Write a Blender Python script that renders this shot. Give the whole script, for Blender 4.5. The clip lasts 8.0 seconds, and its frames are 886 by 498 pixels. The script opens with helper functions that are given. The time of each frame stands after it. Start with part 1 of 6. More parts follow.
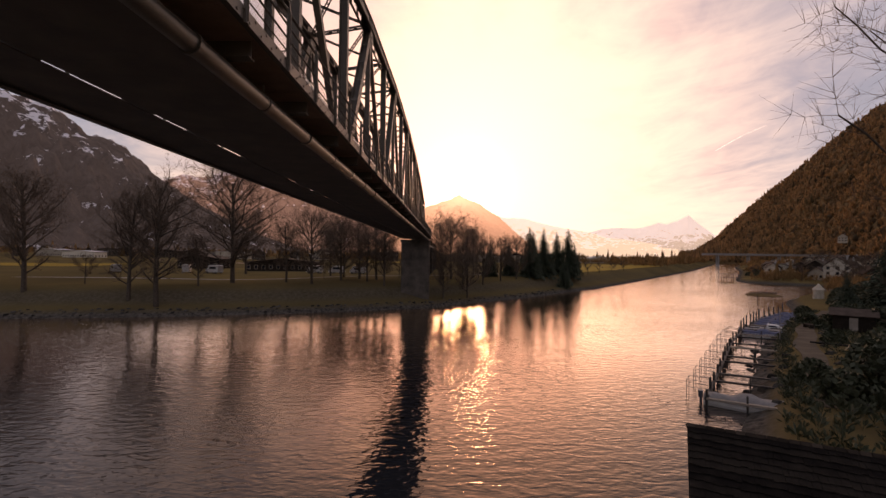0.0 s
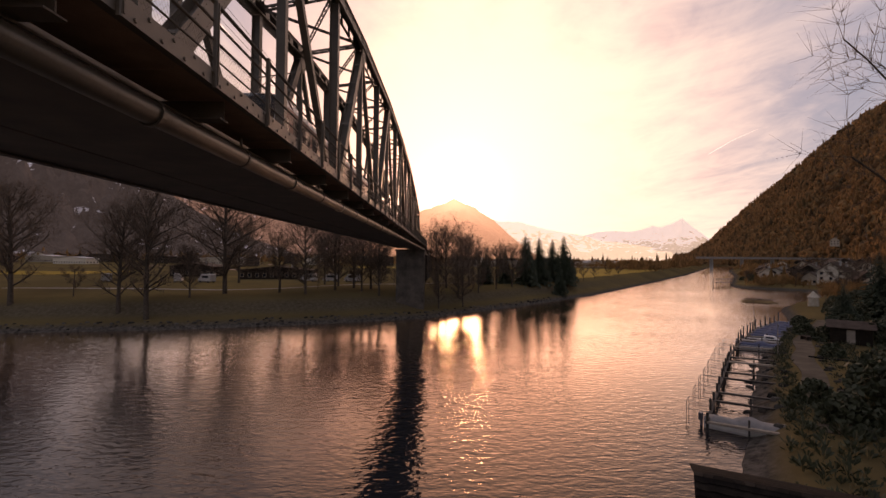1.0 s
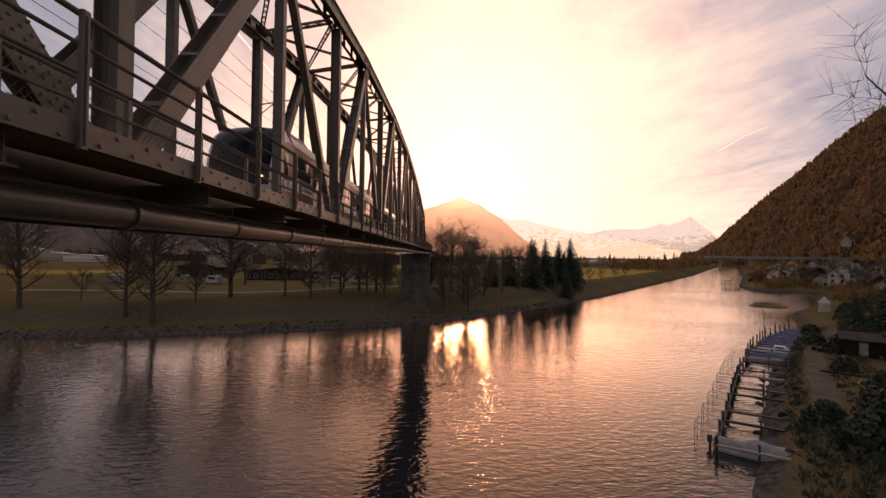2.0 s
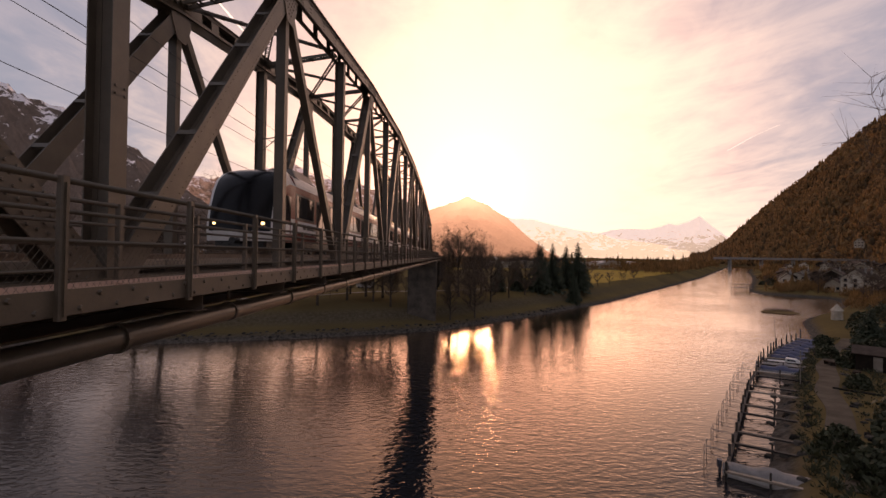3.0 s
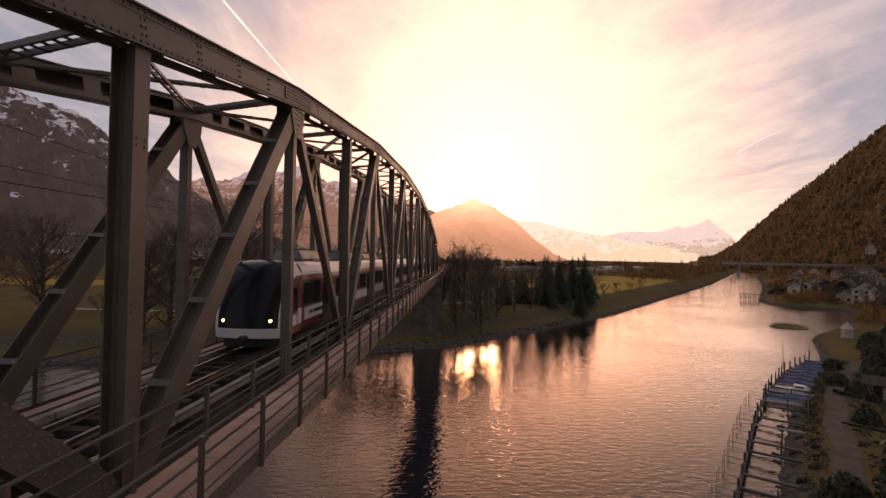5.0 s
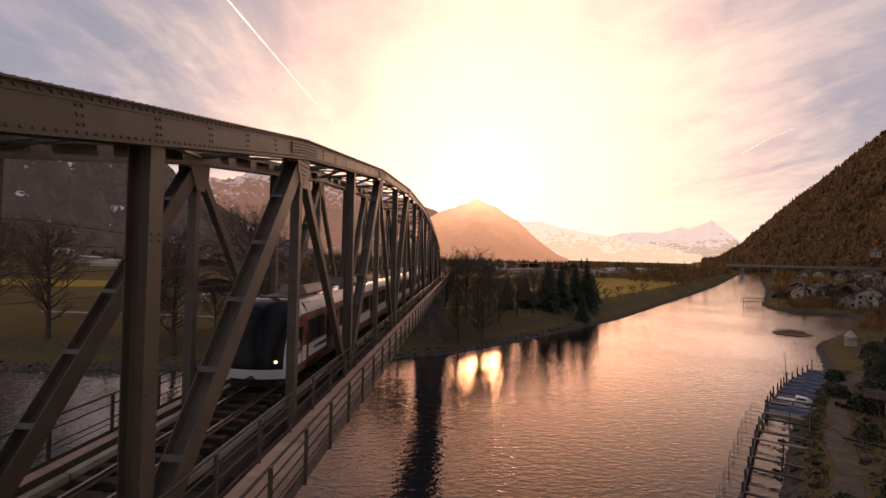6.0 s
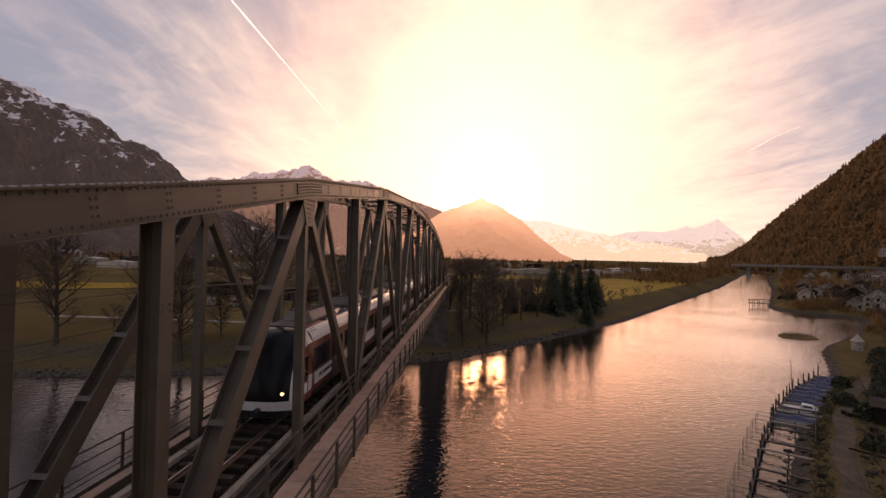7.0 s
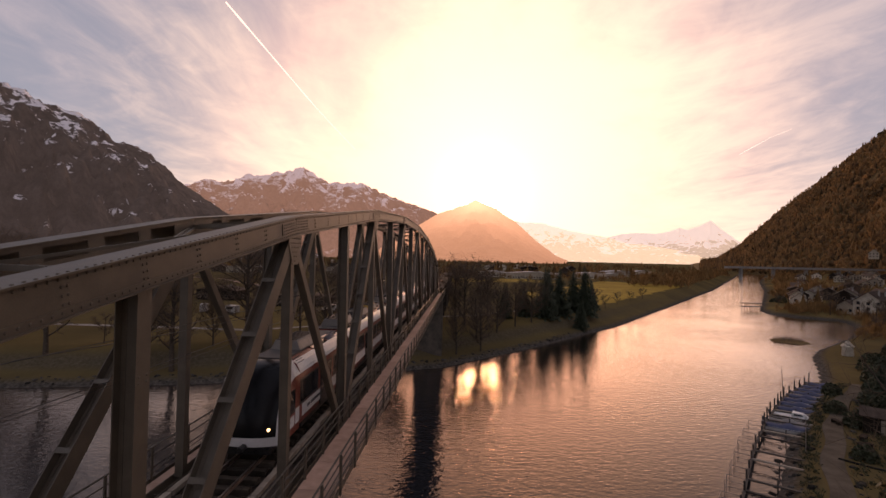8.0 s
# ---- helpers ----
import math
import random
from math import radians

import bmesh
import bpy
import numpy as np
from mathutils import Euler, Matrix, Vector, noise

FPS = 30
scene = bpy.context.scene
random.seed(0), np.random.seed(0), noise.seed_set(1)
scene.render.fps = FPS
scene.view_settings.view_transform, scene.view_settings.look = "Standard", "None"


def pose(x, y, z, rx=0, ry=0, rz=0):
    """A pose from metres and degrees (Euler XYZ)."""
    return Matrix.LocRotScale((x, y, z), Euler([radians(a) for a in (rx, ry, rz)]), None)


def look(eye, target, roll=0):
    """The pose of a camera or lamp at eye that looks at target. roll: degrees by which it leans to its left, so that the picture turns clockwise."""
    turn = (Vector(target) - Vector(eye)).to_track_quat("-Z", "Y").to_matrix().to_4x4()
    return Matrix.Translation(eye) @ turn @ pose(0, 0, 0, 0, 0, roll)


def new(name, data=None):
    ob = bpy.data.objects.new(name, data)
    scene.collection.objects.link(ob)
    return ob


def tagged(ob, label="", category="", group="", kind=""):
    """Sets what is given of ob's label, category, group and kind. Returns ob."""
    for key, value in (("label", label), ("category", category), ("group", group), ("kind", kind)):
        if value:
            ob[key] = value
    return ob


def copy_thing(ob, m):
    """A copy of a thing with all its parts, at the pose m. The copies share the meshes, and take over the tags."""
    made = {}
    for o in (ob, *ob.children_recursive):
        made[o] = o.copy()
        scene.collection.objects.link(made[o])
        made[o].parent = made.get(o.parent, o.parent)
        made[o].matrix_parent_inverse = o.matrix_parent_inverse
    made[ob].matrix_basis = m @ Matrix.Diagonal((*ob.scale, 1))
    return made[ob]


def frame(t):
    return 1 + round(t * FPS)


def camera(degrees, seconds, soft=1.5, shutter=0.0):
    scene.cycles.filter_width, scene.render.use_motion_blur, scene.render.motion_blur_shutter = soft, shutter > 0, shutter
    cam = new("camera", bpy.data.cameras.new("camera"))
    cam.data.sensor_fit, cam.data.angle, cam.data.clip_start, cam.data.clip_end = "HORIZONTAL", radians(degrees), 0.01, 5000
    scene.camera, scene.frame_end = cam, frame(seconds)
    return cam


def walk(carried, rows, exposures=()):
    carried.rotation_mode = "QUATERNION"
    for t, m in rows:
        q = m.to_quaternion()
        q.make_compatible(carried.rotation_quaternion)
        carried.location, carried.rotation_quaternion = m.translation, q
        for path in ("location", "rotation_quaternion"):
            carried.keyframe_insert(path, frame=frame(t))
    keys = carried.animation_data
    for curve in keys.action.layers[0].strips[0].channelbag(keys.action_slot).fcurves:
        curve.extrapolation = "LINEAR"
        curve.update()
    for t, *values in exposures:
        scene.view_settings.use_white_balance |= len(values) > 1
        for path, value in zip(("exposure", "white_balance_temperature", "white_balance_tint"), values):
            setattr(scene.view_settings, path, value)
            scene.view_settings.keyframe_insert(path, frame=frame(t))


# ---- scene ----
cam = camera(90.0, 8.0)
PATH = [
    (0, (-0.139, 0.051, 11.872), (-0.159, 2.051, 11.9), 0.7),
    (0.5, (-0.227, 0.566, 12.507), (-0.226, 2.566, 12.551), 0.5),
    (1, (-0.127, 0.835, 13.266), (-0.126, 2.835, 13.31), 0.5),
    (1.5, (-0.044, 1.071, 14.076), (-0.057, 3.071, 14.112), 0.6),
    (3, (0.089, 1.522, 16.632), (0.031, 3.521, 16.661), 0.8),
    (3.5, (0.162, 1.444, 17.535), (0.077, 3.442, 17.567), 0.9),
    (4, (0.141, 1.403, 18.409), (0.048, 3.401, 18.44), 1.1),
    (4.5, (0.154, 1.3, 19.254), (0.068, 3.297, 19.291), 1.0),
    (6, (0.143, 0.86, 21.776), (0.044, 2.858, 21.81), 1.3),
    (6.5, (0.156, 0.688, 22.379), (0.042, 2.685, 22.413), 1.3),
    (7, (0.13, 0.681, 23.052), (0.013, 2.677, 23.083), 1.2),
    (7.5, (0.195, 0.691, 23.687), (0.089, 2.688, 23.72), 1.2),
    (8, (0.405, 0.68, 24.29), (0.31, 2.678, 24.33), 1.1),
]
walk(cam, [(t, look(eye, target, roll)) for t, eye, target, roll in PATH], [(0, 0.58, 8900, 27), (8, 0.58, 8900, 27)])

# ---- daylight: low winter sun ahead, thin cirrus ----
SUN_AZ, SUN_EL = 2.3, 8.8
sun_way = Vector((math.sin(radians(SUN_AZ)) * math.cos(radians(SUN_EL)), math.cos(radians(SUN_AZ)) * math.cos(radians(SUN_EL)), math.sin(radians(SUN_EL))))

sun_data = bpy.data.lights.new("sun", "SUN")
sun_data.energy, sun_data.angle, sun_data.color = 0.3, radians(7.0), (1.0, 0.64, 0.40)
sun = new("sun", sun_data)
sun.matrix_world = look(sun_way * 500, (0, 0, 0))


class Nodes:
    """A small wrapper round a node tree: n(type, inputs, **settings) returns the node."""

    def __init__(self, tree):
        self.tree = tree
        tree.nodes.clear()

    def n(self, kind, ins=None, **sets):
        node = self.tree.nodes.new("ShaderNode" + kind)
        if "operation" in sets:
            node.operation = sets["operation"]
        if "use_clamp" in sets:
            node.use_clamp = sets["use_clamp"]
        if "interpolation_type" in sets:
            node.interpolation_type = sets["interpolation_type"]
        if "data_type" in sets:
            node.data_type, node.blend_type = sets["data_type"], sets["blend_type"]
        for k, v in (ins or {}).items():
            sock = node.inputs[k]
            if isinstance(v, bpy.types.NodeSocket):
                self.tree.links.new(v, sock)
            else:
                sock.default_value = v
        return node

    def math(self, op, a, b=0.0, clamp=False):
        return self.n("Math", {0: a, 1: b}, operation=op, use_clamp=clamp).outputs[0]

    def ramp(self, fac, stops, mode="LINEAR"):
        node = self.n("ValToRGB", {"Fac": fac})
        node.color_ramp.interpolation = mode
        el = node.color_ramp.elements
        while len(el) < len(stops):
            el.new(0.5)
        for e, (p, c) in zip(el, stops):
            e.position, e.color = p, (*c, 1) if len(c) == 3 else c
        return node.outputs["Color"]

    def mix(self, fac, a, b, blend="MIX"):
        node = self.n("Mix", data_type="RGBA", blend_type=blend)
        for s, v in ((0, fac), (6, a), (7, b)):
            if isinstance(v, bpy.types.NodeSocket):
                self.tree.links.new(v, node.inputs[s])
            else:
                node.inputs[s].default_value = v if s == 0 else ((*v, 1) if len(v) == 3 else v)
        return node.outputs[2]

    def noise(self, vec, scale, detail=4.0, rough=0.55, distort=0.0):
        return self.n("TexNoise", {"Vector": vec, "Scale": scale, "Detail": detail, "Roughness": rough, "Distortion": distort}).outputs["Fac"]


world = bpy.data.worlds.new("sky")
scene.world = world
world.use_nodes = True
w = Nodes(world.node_tree)
sky = w.n("TexSky")
sky.sky_type, sky.sun_disc = "NISHITA", False
sky.sun_elevation, sky.sun_rotation = radians(SUN_EL), radians(SUN_AZ)
sky.altitude, sky.air_density, sky.dust_density, sky.ozone_density = 600.0, 1.0, 2.0, 1.6
way = w.n("TexCoord").outputs["Generated"]
unit = w.n("VectorMath", {0: way}, operation="NORMALIZE").outputs[0]
to_sun = w.n("VectorMath", {0: unit, 1: sun_way}, operation="DOT_PRODUCT").outputs["Value"]
# thin cirrus, on a flat sheet high overhead
xyz = w.n("SeparateXYZ", {0: unit})
up = w.math("MAXIMUM", w.math("ADD", xyz.outputs[2], 0.10), 0.06)
flat = w.n("CombineXYZ", {0: w.math("DIVIDE", xyz.outputs[0], up), 1: w.math("DIVIDE", xyz.outputs[1], up), 2: 0.0}).outputs[0]
drawn = w.n("Mapping", {"Vector": flat, "Rotation": (0, 0, radians(14)), "Scale": (0.95, 0.55, 1.0)}).outputs[0]
veil = w.noise(drawn, 0.75, 7.0, 0.58, 0.9)
fine = w.noise(w.n("Mapping", {"Vector": flat, "Rotation": (0, 0, radians(24)), "Scale": (1.7, 1.1, 1.0)}).outputs[0], 3.0, 6.0, 0.6, 0.6)
cloud = w.math("ADD", w.math("MULTIPLY", veil, 0.8), w.math("MULTIPLY", fine, 0.22))
side = w.math("MULTIPLY", w.math("MAXIMUM", w.math("MINIMUM", xyz.outputs[0], 0.4), -0.5), 0.17)
cloud = w.math("ADD", cloud, side)
cover = w.ramp(cloud, [(0.43, (0, 0, 0)), (0.66, (1, 1, 1))], "EASE")
cover = w.n("RGBToBW", {0: cover}).outputs[0]
# forward scatter of the veil: a broad cream plateau round the sun, pinkish wisps away from it, grey-blue between them
near = w.math("MAXIMUM", to_sun, 0.0)
away = w.math("MULTIPLY", w.math("ARCCOSINE", to_sun), 57.2958)
ragged = w.math("ADD", away, w.math("MULTIPLY", w.math("SUBTRACT", cloud, 0.5), -62.0))
ragged = w.math("ADD", ragged, w.math("MULTIPLY", xyz.outputs[0], 6.0))
plateau = w.n("MapRange", {"Value": ragged, "From Min": 43.0, "From Max": 12.0, "To Min": 0.0, "To Max": 1.0}, interpolation_type="SMOOTHSTEP").outputs[0]
clear_sky = w.mix(0.70, w.n("VectorMath", {0: sky.outputs[0], 3: 0.07}, operation="SCALE").outputs[0], (0.21, 0.27, 0.40))
wisp = w.mix(w.math("POWER", near, 3.0), (0.300, 0.325, 0.43), (0.53, 0.515, 0.56))
lit = w.mix(w.math("MULTIPLY", cover, 0.8), clear_sky, wisp)
lit = w.mix(plateau, lit, (0.72, 0.665, 0.615))
core = w.math("ADD", w.math("MULTIPLY", w.math("POWER", near, 60.0), 0.10), w.math("MULTIPLY", w.math("POWER", near, 700.0), 1.6))
glow = w.n("VectorMath", {0: (1.0, 0.95, 0.90), 3: core}, operation="SCALE").outputs[0]
# the low sun's reddened aureole in the veil
aureole = w.n("VectorMath", {0: (0.85, 0.32, 0.17), 3: w.math("POWER", near, 15.0)}, operation="SCALE").outputs[0]
total = w.n("VectorMath", {0: w.n("VectorMath", {0: lit, 1: glow}, operation="ADD").outputs[0], 1: aureole}, operation="ADD").outputs[0]
back = w.n("Background", {"Color": total, "Strength": 1.0})
w.tree.links.new(back.outputs[0], w.n("OutputWorld").inputs[0])


# ---- materials ----
def material(name, build):
    m = bpy.data.materials.new(name)
    m.use_nodes = True
    k = Nodes(m.node_tree)
    shader = build(k)
    k.tree.links.new(shader, k.n("OutputMaterial").inputs[0])
    return m


def surface(name, dark, light, rough=0.7, metal=0.0, scale=6.0, fine=60.0, bump=0.15, coord="Object", random_piece=0.0, spec=0.5):
    """A surface that varies between two colours at two scales, with fine relief."""

    def build(k):
        at = k.n("TexCoord").outputs[coord]
        big, small = k.noise(at, scale, 5.0, 0.6), k.noise(at, fine, 4.0, 0.6)
        fac = k.math("ADD", k.math("MULTIPLY", big, 0.7), k.math("MULTIPLY", small, 0.3))
        if random_piece:
            own = k.n("ObjectInfo").outputs["Random"]
            fac = k.math("ADD", fac, k.math("MULTIPLY", k.math("SUBTRACT", own, 0.5), random_piece))
        colour = k.ramp(fac, [(0.32, dark), (0.68, light)])
        gloss = k.math("ADD", rough, k.math("MULTIPLY", k.math("SUBTRACT", small, 0.5), 0.25), True)
        relief = k.n("Bump", {"Height": small, "Strength": bump, "Distance": 0.02}).outputs[0]
        return k.n("BsdfPrincipled", {"Base Color": colour, "Roughness": gloss, "Metallic": metal, "Normal": relief, "Specular IOR Level": spec if rough < 0.8 else 0.04}).outputs[0]

    return material(name, build)


def plain_glow(name, colour, strength):
    return material(name, lambda k: k.n("Emission", {"Color": (*colour, 1), "Strength": strength}).outputs[0])


M_STEEL = surface("painted_steel", (0.074, 0.059, 0.043), (0.138, 0.108, 0.076), 0.5, 0.0, 1.3, 30.0, 0.10)
# brown paint like painted_steel, slightly lighter and rougher
M_STEEL_DARK = surface("brown_steel", (0.085, 0.066, 0.052), (0.16, 0.122, 0.095), 0.7, 0.0, 1.0, 24.0, 0.12)
M_GALV = surface("galvanised_steel", (0.20, 0.18, 0.16), (0.34, 0.31, 0.28), 0.45, 0.4, 3.0, 50.0, 0.08)
M_PIPE = surface("pipe_coating", (0.07, 0.062, 0.05), (0.145, 0.122, 0.095), 0.36, 0.25, 1.5, 26.0, 0.08)
M_CLAMP = surface("bright_clamp", (0.45, 0.40, 0.34), (0.65, 0.58, 0.5), 0.3, 0.8, 6.0, 60.0, 0.05)
M_WALKWAY = surface("walkway_concrete", (0.34, 0.22, 0.17), (0.50, 0.34, 0.265), 0.85, 0.0, 2.0, 40.0, 0.15, random_piece=0.25)
M_SLEEPER = surface("tarred_oak", (0.035, 0.028, 0.022), (0.085, 0.066, 0.05), 0.85, 0.0, 3.0, 40.0, 0.3, random_piece=0.4)
M_TIMBER = surface("weathered_timber", (0.22, 0.18, 0.14), (0.42, 0.35, 0.28), 0.8, 0.0, 2.0, 30.0, 0.3, random_piece=0.3)
M_RAIL = surface("rail_steel", (0.16, 0.12, 0.10), (0.30, 0.24, 0.20), 0.35, 0.8, 2.0, 40.0, 0.05)
M_WIRE = surface("copper_wire", (0.03, 0.03, 0.03), (0.06, 0.055, 0.05), 0.5, 0.5, 2.0, 40.0, 0.0)
M_CONCRETE = surface("concrete", (0.26, 0.25, 0.23), (0.40, 0.38, 0.35), 0.85, 0.0, 0.6, 14.0, 0.2)
M_OLDSTONE = surface("weathered_abutment_stone", (0.05, 0.043, 0.037), (0.15, 0.128, 0.105), 0.9, 0.0, 0.5, 8.0, 0.5)
M_BARK = surface("bark", (0.05, 0.040, 0.032), (0.12, 0.096, 0.075), 0.9, 0.0, 3.0, 30.0, 0.5)
M_TWIG = surface("twigs", (0.085, 0.062, 0.046), (0.18, 0.13, 0.095), 0.85, 0.0, 3.0, 30.0, 0.0)
M_FIR = surface("fir_needles", (0.020, 0.030, 0.016), (0.060, 0.074, 0.036), 0.75, 0.0, 1.2, 12.0, 0.2)
M_HEDGE = surface("hedge_leaves", (0.022, 0.028, 0.012), (0.075, 0.080, 0.034), 0.7, 0.0, 1.4, 14.0, 0.3)
M_BLACKWOOD = surface("tarred_boards", (0.010, 0.008, 0.007), (0.030, 0.024, 0.019), 0.85, 0.0, 2.0, 30.0, 0.3, random_piece=0.4)
M_DARKSTONE = surface("wet_bank_stone", (0.025, 0.022, 0.019), (0.10, 0.09, 0.078), 0.9, 0.0, 1.5, 18.0, 0.5, random_piece=0.5)
M_OLDWOOD = surface("dark_old_boards", (0.028, 0.021, 0.016), (0.070, 0.052, 0.039), 0.85, 0.0, 2.0, 30.0, 0.3, random_piece=0.4)
M_DOCKWOOD = surface("wet_dock_timber", (0.020, 0.016, 0.013), (0.075, 0.062, 0.05), 0.75, 0.0, 2.5, 30.0, 0.3, random_piece=0.4)
M_TARP_BLUE = surface("blue_tarpaulin", (0.025, 0.034, 0.075), (0.065, 0.08, 0.15), 0.6, 0.0, 2.5, 30.0, 0.2)
M_TARP_GREY = surface("grey_tarpaulin", (0.15, 0.135, 0.125), (0.27, 0.245, 0.225), 0.6, 0.0, 2.0, 30.0, 0.25)
M_HULL = surface("white_gelcoat", (0.62, 0.60, 0.57), (0.80, 0.78, 0.75), 0.3, 0.0, 1.5, 20.0, 0.03)
M_HULL_DARK = surface("dark_hull", (0.04, 0.04, 0.05), (0.09, 0.09, 0.11), 0.4, 0.0, 1.5, 20.0, 0.05)
M_PLASTER = surface("pale_plaster", (0.40, 0.34, 0.26), (0.68, 0.60, 0.48), 0.9, 0.0, 0.8, 16.0, 0.1, random_piece=0.5)
M_ROOF = surface("brown_roof_tiles", (0.055, 0.04, 0.032), (0.13, 0.095, 0.075), 0.85, 0.0, 1.2, 14.0, 0.3, random_piece=0.5)
M_SNOWROOF = surface("snow_dusted_roofing", (0.42, 0.38, 0.35), (0.70, 0.67, 0.66), 0.85, 0.0, 0.3, 4.0, 0.1)
M_GLASS_DARK = surface("dark_window_glass", (0.012, 0.013, 0.016), (0.03, 0.03, 0.034), 0.08, 0.0, 1.0, 9.0, 0.0)
M_TRAIN_RED = surface("red_train_paint", (0.20, 0.045, 0.03), (0.27, 0.065, 0.042), 0.3, 0.0, 0.7, 12.0, 0.01)
M_TRAIN_WHITE = surface("white_train_paint", (0.66, 0.63, 0.60), (0.80, 0.77, 0.74), 0.3, 0.0, 0.7, 12.0, 0.01)
M_TRAIN_DARK = surface("black_train_paint", (0.015, 0.014, 0.014), (0.035, 0.032, 0.03), 0.3, 0.0, 0.7, 14.0, 0.02)
M_TRAIN_ROOF = surface("dark_roof_paint", (0.045, 0.042, 0.04), (0.09, 0.082, 0.075), 0.6, 0.0, 1.2, 20.0, 0.06)
M_TRAIN_GREY = surface("grey_roof_paint", (0.15, 0.135, 0.12), (0.27, 0.24, 0.21), 0.55, 0.0, 1.2, 20.0, 0.06)
M_TRAIN_YELLOW = surface("ochre_roof_paint", (0.45, 0.26, 0.05), (0.60, 0.36, 0.09), 0.5, 0.0, 1.2, 20.0, 0.05)
M_TRAIN_BLUE = surface("roof_window_glass", (0.08, 0.09, 0.12), (0.14, 0.15, 0.19), 0.06, 0.0, 1.0, 12.0, 0.0)
M_SCREEN = surface("tinted_windscreen", (0.006, 0.006, 0.007), (0.014, 0.013, 0.013), 0.2, 0.0, 0.7, 14.0, 0.0, spec=0.18)
M_LAMP = plain_glow("headlamp_glow", (1.0, 0.72, 0.36), 2.2)
M_CAR = surface("pale_vehicle_paint", (0.26, 0.24, 0.225), (0.46, 0.43, 0.40), 0.4, 0.0, 1.0, 16.0, 0.0, random_piece=0.4)


def water_build(k):
    at = k.n("TexCoord").outputs["Object"]
    swell = k.noise(k.n("Mapping", {"Vector": at, "Rotation": (0, 0, radians(-14)), "Scale": (0.55, 1.15, 1.0)}).outputs[0], 1.5, 1.5, 0.45, 0.5)
    chop = k.noise(k.n("Mapping", {"Vector": at, "Rotation": (0, 0, radians(9)), "Scale": (0.6, 1.1, 1.0)}).outputs[0], 3.6, 1.0, 0.4, 0.4)
    calm = k.ramp(k.noise(at, 0.03, 3.0, 0.5), [(0.36, (0.45, 0.45, 0.45)), (0.62, (1, 1, 1))])
    height = k.math("MULTIPLY", k.math("ADD", swell, k.math("MULTIPLY", chop, 0.42)), calm)
    relief = k.n("Bump", {"Height": height, "Strength": 0.8, "Distance": 0.088}).outputs[0]
    depth = k.n("BsdfDiffuse", {"Color": (0.018, 0.020, 0.023, 1), "Normal": relief})
    # warm cast of the reflections is put into the mirror colour; reflectance boosted too
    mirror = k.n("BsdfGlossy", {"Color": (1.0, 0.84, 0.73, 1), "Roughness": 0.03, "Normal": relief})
    bare = k.n("Fresnel", {"IOR": 1.333, "Normal": relief}).outputs[0]
    fac = k.math("ADD", k.math("MULTIPLY", bare, 1.1), k.math("MULTIPLY", k.math("MULTIPLY", bare, bare), 3.6), True)
    return k.n("MixShader", {0: fac, 1: depth.outputs[0], 2: mirror.outputs[0]}).outputs[0]


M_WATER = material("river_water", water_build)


def ground_build(k):
    geo = k.n("NewGeometry")
    at = geo.outputs["Position"]
    grass = k.ramp(k.noise(at, 0.02, 6.0, 0.6), [(0.34, (0.085, 0.068, 0.034)), (0.52, (0.16, 0.12, 0.054)), (0.72, (0.29, 0.205, 0.072))])
    grass = k.mix(k.noise(at, 1.1, 5.0, 0.65), grass, (0.11, 0.080, 0.040))
    rock = k.ramp(k.noise(at, 1.6, 6.0, 0.7), [(0.32, (0.03, 0.026, 0.021)), (0.7, (0.15, 0.13, 0.11))])
    steep = k.ramp(k.n("SeparateXYZ", {0: geo.outputs["Normal"]}).outputs[2], [(0.82, (1, 1, 1)), (0.95, (0, 0, 0))])
    low = k.ramp(k.n("MapRange", {"Value": k.n("SeparateXYZ", {0: at}).outputs[2], "From Min": 0.5, "From Max": 1.3}).outputs[0], [(0.0, (1, 1, 1)), (1.0, (0, 0, 0))])
    fac = k.math("MAXIMUM", k.math("MULTIPLY", k.n("RGBToBW", {0: steep}).outputs[0], 0.75), k.n("RGBToBW", {0: low}).outputs[0], True)
    colour = k.mix(fac, grass, rock)
    relief = k.n("Bump", {"Height": k.noise(at, 4.0, 5.0, 0.7), "Strength": 0.5, "Distance": 0.12}).outputs[0]
    return k.n("BsdfPrincipled", {"Base Color": colour, "Roughness": 0.92, "Normal": relief, "Specular IOR Level": 0.0}).outputs[0]


M_GROUND = material("meadow_and_bank", ground_build)
# low sun on the fields is painted into this gold colour
M_SUNGOLD = surface("sun_gold_meadow", (0.20, 0.130, 0.022), (0.42, 0.275, 0.055), 0.95, 0.0, 0.06, 1.4, 0.4, coord="Object")


